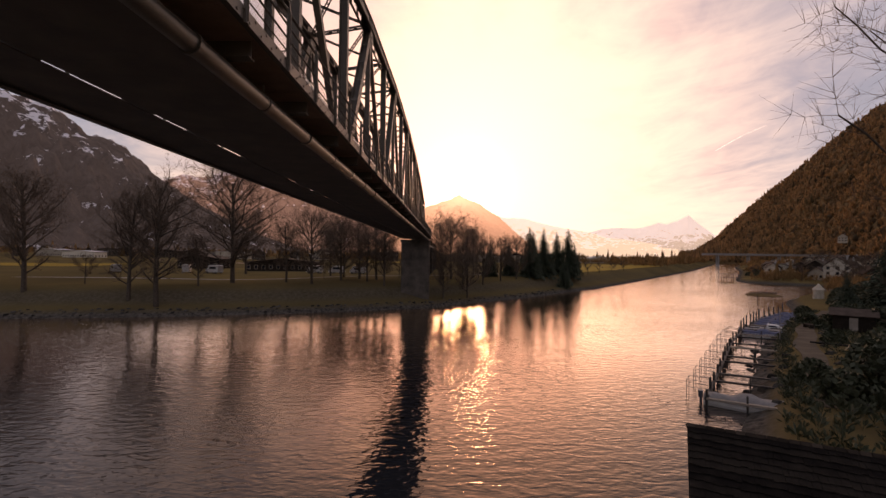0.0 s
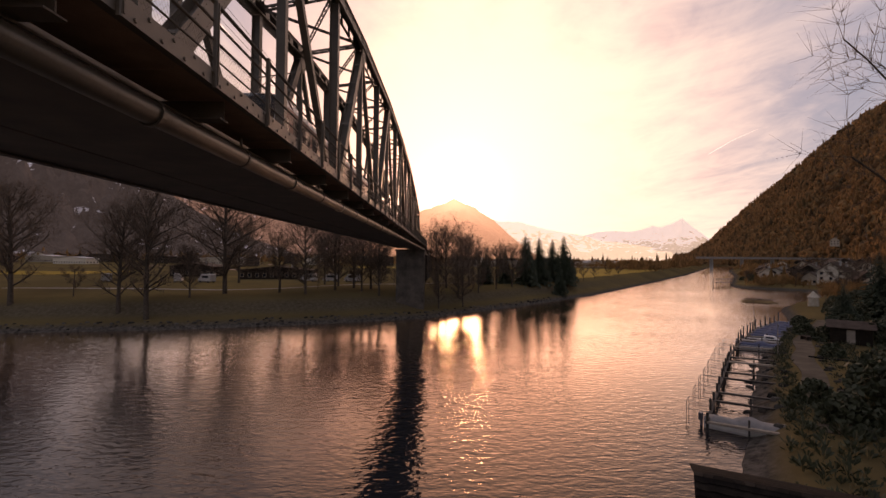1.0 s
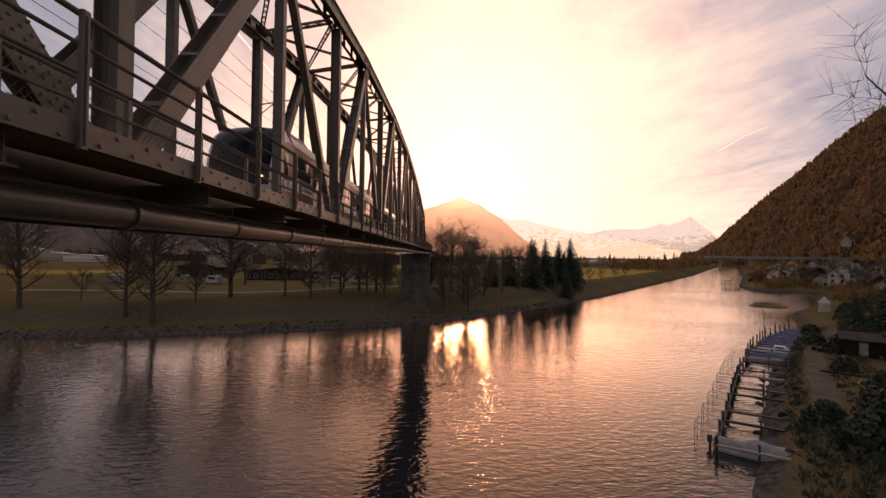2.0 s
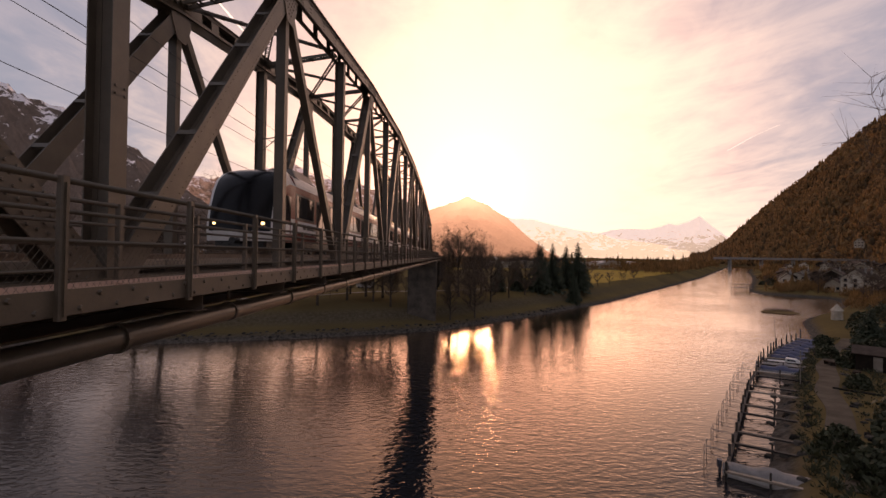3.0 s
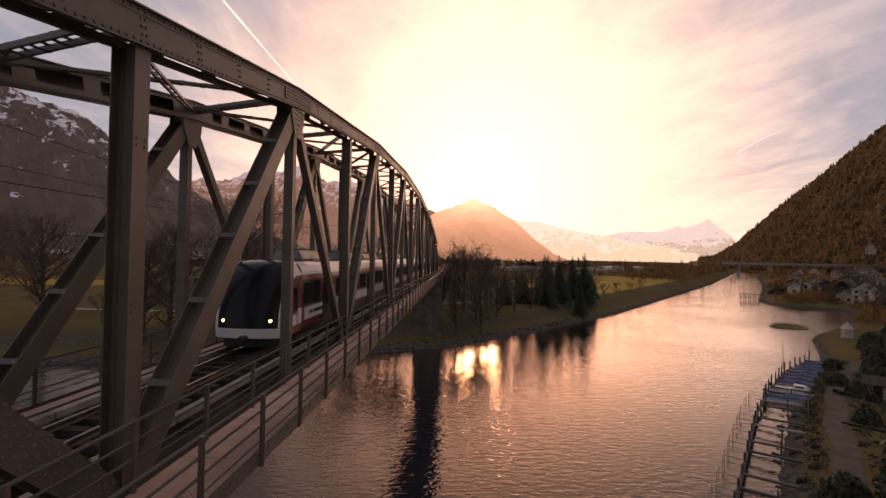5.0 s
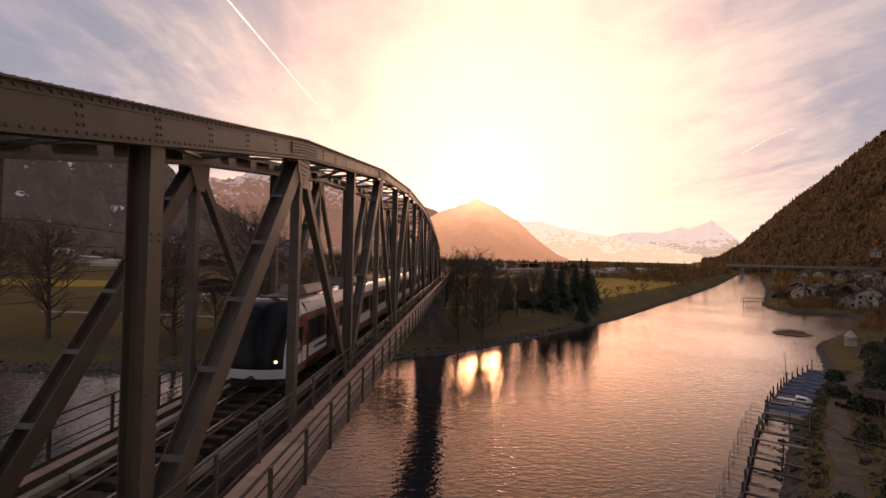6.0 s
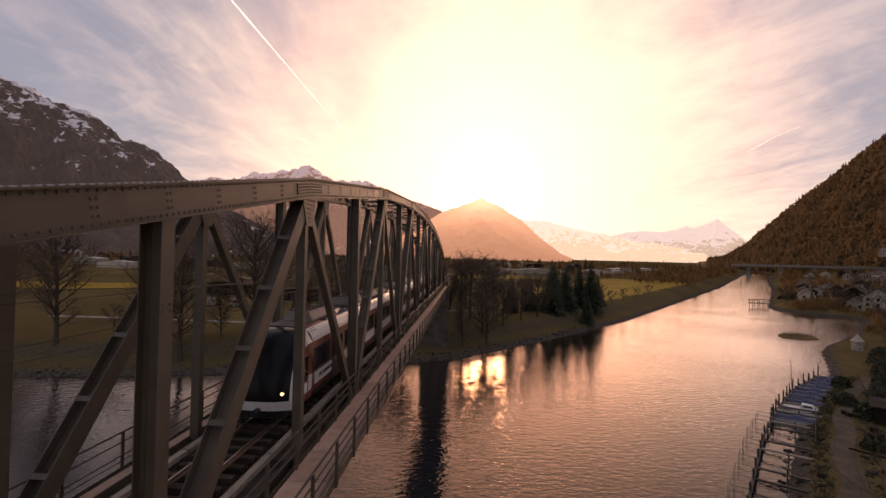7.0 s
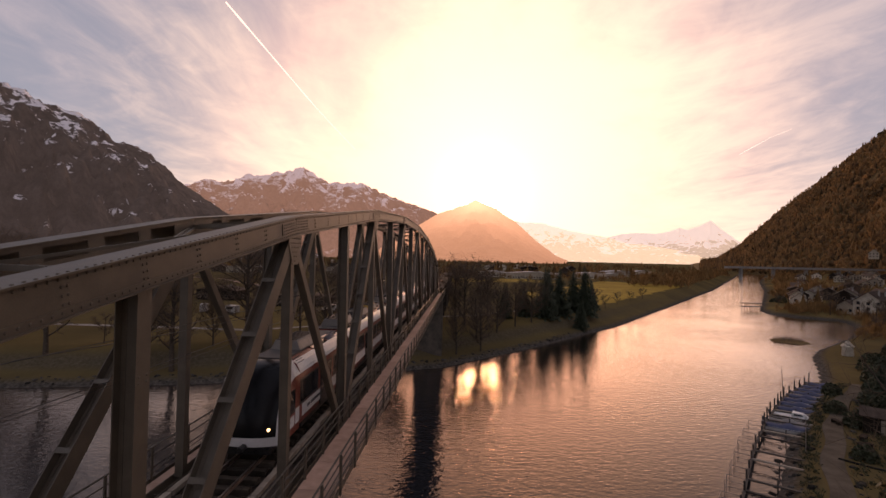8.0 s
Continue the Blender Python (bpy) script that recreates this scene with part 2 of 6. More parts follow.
def mountain_build(snow_low, snow_high, rock, wood, haze, haze_glow, glare_spot=None, soft=0.06):
    def build(k):
        geo = k.n("NewGeometry")
        at, tall = geo.outputs["Position"], k.n("SeparateXYZ", {0: geo.outputs["Position"]}).outputs[2]
        flat_up = k.n("SeparateXYZ", {0: geo.outputs["Normal"]}).outputs[2]
        stone = k.ramp(k.noise(k.n("Mapping", {"Vector": at, "Scale": (1.0, 1.0, 0.5)}).outputs[0], 0.022, 10.0, 0.74), [(0.40, wood), (0.62, rock)])
        broad = k.noise(k.n("Mapping", {"Vector": at, "Rotation": (0.0, 0.5, 0.3), "Scale": (1.0, 1.0, 0.6)}).outputs[0], 0.0065, 6.0, 0.6, 1.2)
        patch = k.noise(k.n("Mapping", {"Vector": at, "Rotation": (0.0, 0.45, 0.0), "Scale": (0.8, 0.8, 1.7)}).outputs[0], 0.024, 12.0, 0.72, 0.8)
        line = k.n("MapRange", {"Value": tall, "From Min": snow_low, "From Max": snow_high or 1.0}).outputs[0]
        fac = k.math("ADD", k.math("ADD", line, k.math("ADD", k.math("MULTIPLY", k.math("SUBTRACT", patch, 0.5), 2.1), k.math("MULTIPLY", k.math("SUBTRACT", broad, 0.5), 2.2))), k.math("MULTIPLY", k.math("SUBTRACT", flat_up, 0.7), 0.8))
        snow = k.ramp(fac, [(0.50, (0, 0, 0)), (0.50 + soft, (1, 1, 1))])
        colour = k.mix(snow, stone, (0.80, 0.78, 0.80)) if snow_high else stone
        relief = k.n("Bump", {"Height": k.noise(at, 0.03, 8.0, 0.7), "Strength": 0.9, "Distance": 14.0}).outputs[0]
        body = k.n("BsdfPrincipled", {"Base Color": colour, "Roughness": 0.95, "Normal": relief, "Specular IOR Level": 0.1})
        strength = haze_glow
        if glare_spot:
            # painted glare: the hill's emission rises towards a spot below the sun
            far = k.n("VectorMath", {0: at, 1: glare_spot}, operation="DISTANCE").outputs["Value"]
            strength = k.math("ADD", haze_glow, k.math("MULTIPLY", k.math("POWER", 2.718, k.math("DIVIDE", far, -230.0)), 1.1))
        # stands in for aerial haze: a glow added to the rock itself
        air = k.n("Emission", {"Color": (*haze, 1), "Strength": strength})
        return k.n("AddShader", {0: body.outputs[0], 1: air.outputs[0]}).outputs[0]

    return build


# the last colour and number of each range set its painted haze glow
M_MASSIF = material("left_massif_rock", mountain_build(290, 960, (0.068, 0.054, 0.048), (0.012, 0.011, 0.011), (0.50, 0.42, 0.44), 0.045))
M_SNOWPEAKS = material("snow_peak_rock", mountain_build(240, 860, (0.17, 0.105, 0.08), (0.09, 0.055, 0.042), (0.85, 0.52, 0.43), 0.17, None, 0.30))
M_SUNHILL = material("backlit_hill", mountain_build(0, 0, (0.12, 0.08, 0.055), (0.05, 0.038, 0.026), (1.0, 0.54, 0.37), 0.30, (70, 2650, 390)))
# rock colours lightened as well, part of the painted haze
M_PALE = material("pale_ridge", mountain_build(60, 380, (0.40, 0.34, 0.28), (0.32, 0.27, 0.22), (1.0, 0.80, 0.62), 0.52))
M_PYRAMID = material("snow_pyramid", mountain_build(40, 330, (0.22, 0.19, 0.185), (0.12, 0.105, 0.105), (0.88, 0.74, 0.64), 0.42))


def woods_build(k):
    geo = k.n("NewGeometry")
    at = geo.outputs["Position"]
    own = k.n("NewGeometry").outputs["Random Per Island"]
    kind = k.math("ADD", k.math("MULTIPLY", own, 0.42), k.math("MULTIPLY", k.noise(at, 0.012, 5.0, 0.65), 0.85))
    colour = k.ramp(kind, [(0.30, (0.055, 0.052, 0.030)), (0.46, (0.16, 0.108, 0.062)), (0.62, (0.34, 0.20, 0.098)), (0.78, (0.44, 0.265, 0.122)), (0.95, (0.20, 0.145, 0.075))])
    body, through_light = k.n("BsdfDiffuse", {"Color": colour}), k.n("BsdfTranslucent", {"Color": colour})
    return k.n("MixShader", {0: 0.45, 1: body.outputs[0], 2: through_light.outputs[0]}).outputs[0]


M_WOODS = material("autumn_woods", woods_build)
M_HILLSOIL = surface("forest_floor", (0.10, 0.068, 0.036), (0.26, 0.165, 0.075), 0.95, 0.0, 0.02, 0.4, 0.3)


def thin_twigs(name, dark, light, scale):
    """Leafless twig masses or needles that let some of the low light through."""

    def build(k):
        at = k.n("TexCoord").outputs["Object"]
        fac = k.math("ADD", k.math("MULTIPLY", k.noise(at, scale, 4.0, 0.6), 0.75), k.math("MULTIPLY", k.n("NewGeometry").outputs["Random Per Island"], 0.3))
        colour = k.ramp(fac, [(0.30, dark), (0.75, light)])
        return k.n("MixShader", {0: 0.45, 1: k.n("BsdfDiffuse", {"Color": colour}).outputs[0], 2: k.n("BsdfTranslucent", {"Color": colour}).outputs[0]}).outputs[0]

    return material(name, build)


M_FARTREES = thin_twigs("far_bare_trees", (0.10, 0.065, 0.032), (0.36, 0.22, 0.10), 0.05)


# ---- mesh building ----
class Geo:
    """Collects vertices and faces for one mesh."""

    def __init__(self):
        self.v, self.f, self.mi, self.cur = [], [], [], 0

    def face(self, pts):
        n = len(self.v)
        self.v += [tuple(p) for p in pts]
        self.f.append(tuple(range(n, n + len(pts))))
        self.mi.append(self.cur)

    def mesh(self, verts, faces, m=None):
        n = len(self.v)
        self.v += [tuple((m @ Vector(p)) if m else p) for p in verts]
        self.f += [tuple(i + n for i in f) for f in faces]
        self.mi += [self.cur] * len(faces)

    def box(self, x0, x1, y0, y1, z0, z1, m=None, bevel=0.0):
        b = min(bevel, (x1 - x0) / 3, (y1 - y0) / 3)
        if b <= 0:
            vs = [(x, y, z) for z in (z0, z1) for x, y in ((x0, y0), (x1, y0), (x1, y1), (x0, y1))]
            self.mesh(vs, [(3, 2, 1, 0), (4, 5, 6, 7), (0, 1, 5, 4), (1, 2, 6, 5), (2, 3, 7, 6), (3, 0, 4, 7)], m)
        else:
            ring = [(x0 + b, y0), (x1 - b, y0), (x1, y0 + b), (x1, y1 - b), (x1 - b, y1), (x0 + b, y1), (x0, y1 - b), (x0, y0 + b)]
            vs = [(x, y, z) for z in (z0, z1) for x, y in ring]
            fs = [tuple(range(7, -1, -1)), tuple(range(8, 16))] + [(i, (i + 1) % 8, (i + 1) % 8 + 8, i + 8) for i in range(8)]
            self.mesh(vs, fs, m)

    def tube(self, p, q, r0, r1=None, sides=6, cap=True):
        p, q, r1 = Vector(p), Vector(q), r0 if r1 is None else r1
        d = (q - p)
        if d.length < 1e-6:
            return
        d.normalize()
        a = d.cross(Vector((0, 0, 1)) if abs(d.z) < 0.9 else Vector((1, 0, 0))).normalized()
        b = d.cross(a)
        vs = []
        for c, r in ((p, r0), (q, r1)):
            for i in range(sides):
                t = 2 * math.pi * i / sides
                vs.append(c + a * (r * math.cos(t)) + b * (r * math.sin(t)))
        fs = [(i, (i + 1) % sides, (i + 1) % sides + sides, i + sides) for i in range(sides)]
        if cap:
            fs += [tuple(range(sides - 1, -1, -1)), tuple(range(sides, 2 * sides))]
        self.mesh(vs, fs)

    def path(self, pts, r, sides=4):
        """One thin continuous wire through points that run along y."""
        n = len(self.v)
        for p in pts:
            for i in range(sides):
                t = 2 * math.pi * i / sides
                self.v.append((p[0] + r * math.cos(t), p[1], p[2] + r * math.sin(t)))
        for k in range(len(pts) - 1):
            for i in range(sides):
                a, b = n + k * sides + i, n + k * sides + (i + 1) % sides
                self.f.append((a, b, b + sides, a + sides))
                self.mi.append(self.cur)

    def profile(self, pts, x0, x1):
        """A polygon given in y, z drawn out along x."""
        n = len(pts)
        vs = [(x, y, z) for x in (x0, x1) for y, z in pts]
        self.mesh(vs, [tuple(range(n - 1, -1, -1)), tuple(range(n, 2 * n))] + [(i, (i + 1) % n, (i + 1) % n + n, i + n) for i in range(n)])

    def dome(self, c, normal, r):
        """A rivet head: a low six-sided dome."""
        normal = Vector(normal).normalized()
        a = normal.cross(Vector((0, 0, 1)) if abs(normal.z) < 0.9 else Vector((1, 0, 0))).normalized()
        b = normal.cross(a)
        c = Vector(c)
        vs = [c + (a * math.cos(i * math.pi / 3) + b * math.sin(i * math.pi / 3)) * r for i in range(6)]
        vs += [c + (a * math.cos(i * math.pi / 3) + b * math.sin(i * math.pi / 3)) * r * 0.62 + normal * r * 0.62 for i in range(6)]
        fs = [(i, (i + 1) % 6, (i + 1) % 6 + 6, i + 6) for i in range(6)] + [tuple(range(6, 12))]
        self.mesh(vs, fs)

    def data(self, name, mats, smooth=False):
        me = bpy.data.meshes.new(name)
        me.from_pydata(self.v, [], self.f)
        for m in mats if isinstance(mats, (list, tuple)) else [mats]:
            me.materials.append(m)
        if any(self.mi):
            me.polygons.foreach_set("material_index", self.mi)
        if smooth:
            me.polygons.foreach_set("use_smooth", [True] * len(me.polygons))
        me.update()
        return me


def thing(name, label, category, at=(0, 0, 0), group="", kind=""):
    ob = new(name)
    ob.location = at
    ob.empty_display_size = 0.2
    return tagged(ob, label, category, group, kind)


def part(name, geo, mat, parent, label="", smooth=False, at=None):
    ob = new(name, geo.data(name, mat, smooth))
    ob.parent = parent
    if at is not None:
        ob.location = at
    return tagged(ob, label)


def shared(name, me, parent, m, label=""):
    ob = new(name, me)
    ob.parent = parent
    ob.matrix_basis = m
    return tagged(ob, label)


def solo(name, geo, mat, label, category, group="", kind="", smooth=False, at=None):
    ob = new(name, geo.data(name, mat, smooth))
    if at is not None:
        ob.location = at
    return tagged(ob, label, category, group, kind)


def lerp(points, x):
    if x <= points[0][0]:
        return points[0][1]
    for (a, fa), (b, fb) in zip(points, points[1:]):
        if x <= b:
            return fa + (fb - fa) * (x - a) / (b - a)
    return points[-1][1]


# ---- river, ground, banks ----
LEFT_BANK = [(-1500, -60), (-400, 40), (-150, 66), (-77, 75.5), (-50, 80.6), (-26, 89), (-4, 99), (23, 127.5), (44, 152.5), (58, 169), (105, 236), (225, 410), (459, 775), (1300, 2100)]
RIGHT_BANK = [(-1500, -420), (-300, -120), (-60, -45), (6, 9), (20, 30), (34, 49), (44, 62), (58, 79), (74, 95), (82, 106), (92, 121), (101, 131), (118, 145), (133, 158), (146, 172), (160, 190), (164, 202), (152, 212), (149, 224), (156, 240), (200, 305), (268, 407), (398, 615), (1000, 1500), (1500, 2300)]


def side_of(line, x, y):
    """Signed distance of points from a bank line: positive to the left of its run."""
    best = np.full(x.shape, 1e9)
    sign = np.ones(x.shape)
    for (ax, ay), (bx, by) in zip(line, line[1:]):
        dx, dy = bx - ax, by - ay
        t = np.clip(((x - ax) * dx + (y - ay) * dy) / (dx * dx + dy * dy), 0, 1)
        d = np.hypot(x - ax - t * dx, y - ay - t * dy)
        s = np.where(dx * (y - ay) - dy * (x - ax) > 0, 1.0, -1.0)
        closer = d < best - 1e-9
        best, sign = np.where(closer, d, best), np.where(closer, s, sign)
    return best * sign


def ground_height(x, y):
    x, y = np.asarray(x, float), np.asarray(y, float)
    left, right = side_of(LEFT_BANK, x, y), -side_of(RIGHT_BANK, x, y)
    far = np.maximum(left, right)
    wob = np.sin(x * 0.11 + 1.3) * np.sin(y * 0.09) + 0.6 * np.sin(x * 0.037) * np.cos(y * 0.031 + 0.5)
    # left: a stone berm, then a grassy slope up to the meadow
    zl = np.interp(left, [-12, -2, 0, 1.6, 3.2, 4.8, 9.5, 13, 80, 400, 1500], [-2.6, -0.9, 0, 1.1, 1.35, 1.5, 4.4, 5.0, 5.2, 6.0, 16.0])
    zr = np.interp(right, [-12, -5, 0, 2.0, 3.5, 7.0, 12, 30, 60, 110, 400], [-2.6, -0.8, 0, 1.3, 1.6, 1.75, 2.1, 2.8, 6.0, 10.0, 28.0])
    z = np.where(left > right, zl, zr)
    return z + np.where(far > 10, wob * 0.10, 0.0)


def build_ground():
    u = np.linspace(-4.9, 4.9, 270)
    xs = 20 + 48 * np.sinh(u)
    v = np.linspace(-2.6, 5.1, 270)
    ys = 85 + 42 * np.sinh(v)
    gx, gy = np.meshgrid(xs, ys)
    gz = ground_height(gx, gy)
    me = bpy.data.meshes.new("ground")
    nx, ny = len(xs), len(ys)
    idx = np.arange(nx * ny).reshape(ny, nx)
    quads = np.stack([idx[:-1, :-1], idx[:-1, 1:], idx[1:, 1:], idx[1:, :-1]], -1).reshape(-1, 4)
    me.from_pydata(np.stack([gx, gy, gz], -1).reshape(-1, 3).tolist(), [], quads.tolist())
    me.polygons.foreach_set("use_smooth", [True] * len(me.polygons))
    me.materials.append(M_GROUND)
    tagged(new("ground", me), "winter meadow and stony river banks in low sun", "ground", kind="structure")


build_ground()
def meadow(corners, rows, label):
    """A field laid on the ground between four corners, coloured as if sunlit."""
    g = Geo()
    (ax, ay), (bx, by), (cx, cy), (dx, dy) = corners
    grid = []
    for i in range(rows + 1):
        u = i / rows
        line_ = []
        for j in range(rows + 1):
            v = j / rows
            x = (ax * (1 - u) + bx * u) * (1 - v) + (dx * (1 - u) + cx * u) * v + 1.5 * math.sin(i * 1.9 + j)
            y = (ay * (1 - u) + by * u) * (1 - v) + (dy * (1 - u) + cy * u) * v + 1.5 * math.sin(j * 2.3 + i)
            line_.append((x, y, float(ground_height(np.array([x]), np.array([y]))[0]) + 0.12))
        grid.append(line_)
    for i in range(rows):
        for j in range(rows):
            g.face([grid[i][j], grid[i + 1][j], grid[i + 1][j + 1], grid[i][j + 1]])
    solo("meadow", g, M_SUNGOLD, label, "meadow", kind="structure")


meadow([(57, 193), (183, 374), (130, 425), (28, 240)], 40, "winter meadow beside the river, coloured sunlit gold")
meadow([(-245, 172), (-150, 186), (-158, 226), (-255, 212)], 14, "meadow beyond the bank trees, coloured sunlit gold")
meadow([(-60, 330), (80, 380), (60, 430), (-90, 400)], 12, "valley meadow, coloured sunlit gold")
g = Geo()
g.face([(-2500, -1200, 0), (2800, -1200, 0), (2800, 4200, 0), (-2500, 4200, 0)])
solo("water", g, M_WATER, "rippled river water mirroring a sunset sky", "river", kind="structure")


# ---- mountains ----
def ridge(name, crest, distance, depth, mat, label, rough=1.0, steps=220, rows=34, seed=0.0):
    """A mountain range: its crest is given as bearing and height angle seen from the river, its flanks fall towards the valley."""
    a0, a1 = crest[0][0], crest[-1][0]
    verts, faces = [], []
    for i in range(steps + 1):
        az = a0 + (a1 - a0) * i / steps
        top = math.tan(radians(lerp(crest, az))) * distance + 18
        for j in range(rows + 1):
            f = j / rows
            if f <= 0.8:
                s = f / 0.8
                r, h = distance - depth * (1 - s), top * (0.10 * s + 0.90 * s ** 1.35)
            else:
                s = (f - 0.8) / 0.2
                r, h = distance + depth * 0.5 * s, top * (1 - s) - 10 * s
                s = 1 - s
            x, y = math.sin(radians(az)) * r, math.cos(radians(az)) * r
            p = Vector((x, y, h)) * (6.0 / distance) + Vector((seed, seed, 0))
            crag = noise.ridged_multi_fractal(p * 3.2, 1.0, 2.1, 7, 1.0, 2.0) - 1.1
            small = noise.fractal(p * 16, 1.0, 2.0, 4)
            amount = top * rough * (math.sin(math.pi * min(s, 1)) * 0.16 + 0.018)
            verts.append((x, y, h + crag * amount + small * top * rough * 0.028 * min(1.0, s * 3)))
    for i in range(steps):
        for j in range(rows):
            a = i * (rows + 1) + j
            faces.append((a, a + rows + 1, a + rows + 2, a + 1))
    me = bpy.data.meshes.new(name)
    me.from_pydata(verts, [], faces)
    me.materials.append(mat)
    me.polygons.foreach_set("use_smooth", [True] * len(me.polygons))
    tagged(new(name, me), label, "mountain", kind="structure")


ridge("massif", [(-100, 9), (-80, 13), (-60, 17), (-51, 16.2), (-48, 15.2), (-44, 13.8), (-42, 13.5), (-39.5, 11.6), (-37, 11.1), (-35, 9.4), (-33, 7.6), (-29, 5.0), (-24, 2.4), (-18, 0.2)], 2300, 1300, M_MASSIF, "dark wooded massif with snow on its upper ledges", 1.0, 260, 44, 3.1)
ridge("snow_range", [(-40, 5.5), (-33.3, 7.7), (-31, 8.6), (-29, 8.5), (-26.8, 9.6), (-24.2, 9.8), (-20.4, 11.1), (-17.4, 9.3), (-13.3, 9.5), (-9, 7.8), (-4.2, 6.2), (2, 4.0), (8, 1.5)], 3900, 1500, M_SNOWPEAKS, "snow-streaked mountain range with added haze glow", 1.0, 240, 36, 7.7)
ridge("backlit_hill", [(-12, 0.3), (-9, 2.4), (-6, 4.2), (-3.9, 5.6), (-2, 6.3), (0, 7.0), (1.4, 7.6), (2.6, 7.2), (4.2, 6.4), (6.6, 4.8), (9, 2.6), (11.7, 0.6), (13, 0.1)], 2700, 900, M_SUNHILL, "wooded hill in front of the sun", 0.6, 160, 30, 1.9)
ridge("pale_range", [(0, 5.6), (4, 5.4), (7, 5.1), (9.5, 4.9), (12, 4.2), (15, 3.5), (17, 3.2), (20, 2.4), (25, 1.6), (30, 0.8), (34, 0.2)], 4200, 900, M_PALE, "pale snow range with added haze glow", 0.8, 160, 26, 5.3)
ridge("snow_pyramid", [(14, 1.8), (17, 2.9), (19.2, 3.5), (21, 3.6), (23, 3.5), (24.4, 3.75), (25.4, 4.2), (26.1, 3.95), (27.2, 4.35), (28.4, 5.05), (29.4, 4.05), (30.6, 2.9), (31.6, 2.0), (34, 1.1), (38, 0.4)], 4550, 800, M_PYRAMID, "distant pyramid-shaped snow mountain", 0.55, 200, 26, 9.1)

HILL_CREST = [(26.5, 0.1), (29, 0.6), (31, 2.0), (32.6, 3.7), (35, 6.1), (37.6, 8.4), (40, 10.6), (42.3, 12.6), (44.4, 13.9), (50, 17), (60, 21), (80, 24), (110, 22), (130, 12)]


def hill_point(az, s):
    """A place on the wooded valley side: s runs from its foot to its crest."""
    crest = math.tan(radians(lerp(HILL_CREST, az)))
    foot = lerp([(26, 1500), (30, 1300), (34, 1120), (38, 1060), (41, 1000), (44, 820), (47, 520), (60, 220), (130, 130)], az)
    top = lerp([(26, 2300), (34, 2000), (44, 1450), (60, 1000), (130, 700)], az)
    r = foot + (top - foot) * s
    h = 4 + (crest * top + 14 - 4) * (0.25 * s + 0.75 * s ** 1.2)
    x, y = math.sin(radians(az)) * r, math.cos(radians(az)) * r
    h += noise.fractal(Vector((x, y, 0)) * 0.008, 1.0, 2.0, 4) * 22 * math.sin(math.pi * min(1, s)) * min(1, crest * 8)
    return Vector((x, y, h))


def build_hill():
    steps, rows = 170, 34
    verts, faces = [], []
    for i in range(steps + 1):
        az = 26.5 + (130 - 26.5) * (i / steps) ** 1.5
        for j in range(rows + 1):
            p = hill_point(az, j / rows) if j else hill_point(az, 0) - Vector((0, 0, 30))
            verts.append(p)
        verts.append(hill_point(az, 1.15) - Vector((0, 0, 260)))
    n = rows + 2
    for i in range(steps):
        for j in range(n - 1):
            a = i * n + j
            faces.append((a, a + n, a + n + 1, a + 1))
    me = bpy.data.meshes.new("wooded_hillside")
    me.from_pydata(verts, [], faces)
    me.materials.append(M_HILLSOIL)
    me.polygons.foreach_set("use_smooth", [True] * len(me.polygons))
    tagged(new("wooded_hillside", me), "steep valley side under brown winter woods", "hillside", kind="structure")


build_hill()


def crown_blob(g, c, r, h, rng, cone):
    """One far tree: a ragged cone or dome of few faces."""
    n = 6
    spin = rng.random() * 6
    if cone:
        rings = [(0.0, 0.15), (0.12, 1.0), (0.45, 0.62), (0.75, 0.3)]
    else:
        rings = [(0.0, 0.3), (0.3, 0.9), (0.6, 1.0), (0.86, 0.6)]
    vs = []
    for f, k in rings:
        for i in range(n):
            t = spin + 2 * math.pi * i / n
            q = r * k * rng.uniform(0.7, 1.25)
            vs.append((c[0] + q * math.cos(t), c[1] + q * math.sin(t), c[2] + h * f + rng.uniform(-0.05, 0.05) * h))
    vs.append((c[0], c[1], c[2] + h))
    fs = []
    for k in range(3):
        fs += [(k * n + i, k * n + (i + 1) % n, (k + 1) * n + (i + 1) % n, (k + 1) * n + i) for i in range(n)]
    fs += [(3 * n + i, 3 * n + (i + 1) % n, 4 * n) for i in range(n)]
    g.mesh(vs, fs)


def tuft(g, c, r, h, rng, blades=12, wide=0.12):
    """One far leafless tree: a spray of thin branches fanning up from its foot."""
    c = Vector(c)
    for _ in range(blades):
        t, u = rng.uniform(0, 6.283), math.sqrt(rng.random())
        tip = c + Vector((r * u * math.cos(t), r * u * math.sin(t), h * (1 - 0.45 * u * u) * rng.uniform(0.75, 1.05)))
        root = c + (tip - c) * 0.25 + Vector((0, 0, h * 0.06))
        a = (tip - root).cross(Vector((rng.uniform(-1, 1), rng.uniform(-1, 1), 0.3))).normalized() * h * wide * rng.uniform(0.5, 1.0)
        mid = root.lerp(tip, 0.62)
        g.face([root, mid + a, tip, mid - a])
    g.face([c - Vector((h * 0.03, 0, 0)), c + Vector((h * 0.03, 0, 0)), c + Vector((0, 0, h * 0.6))])


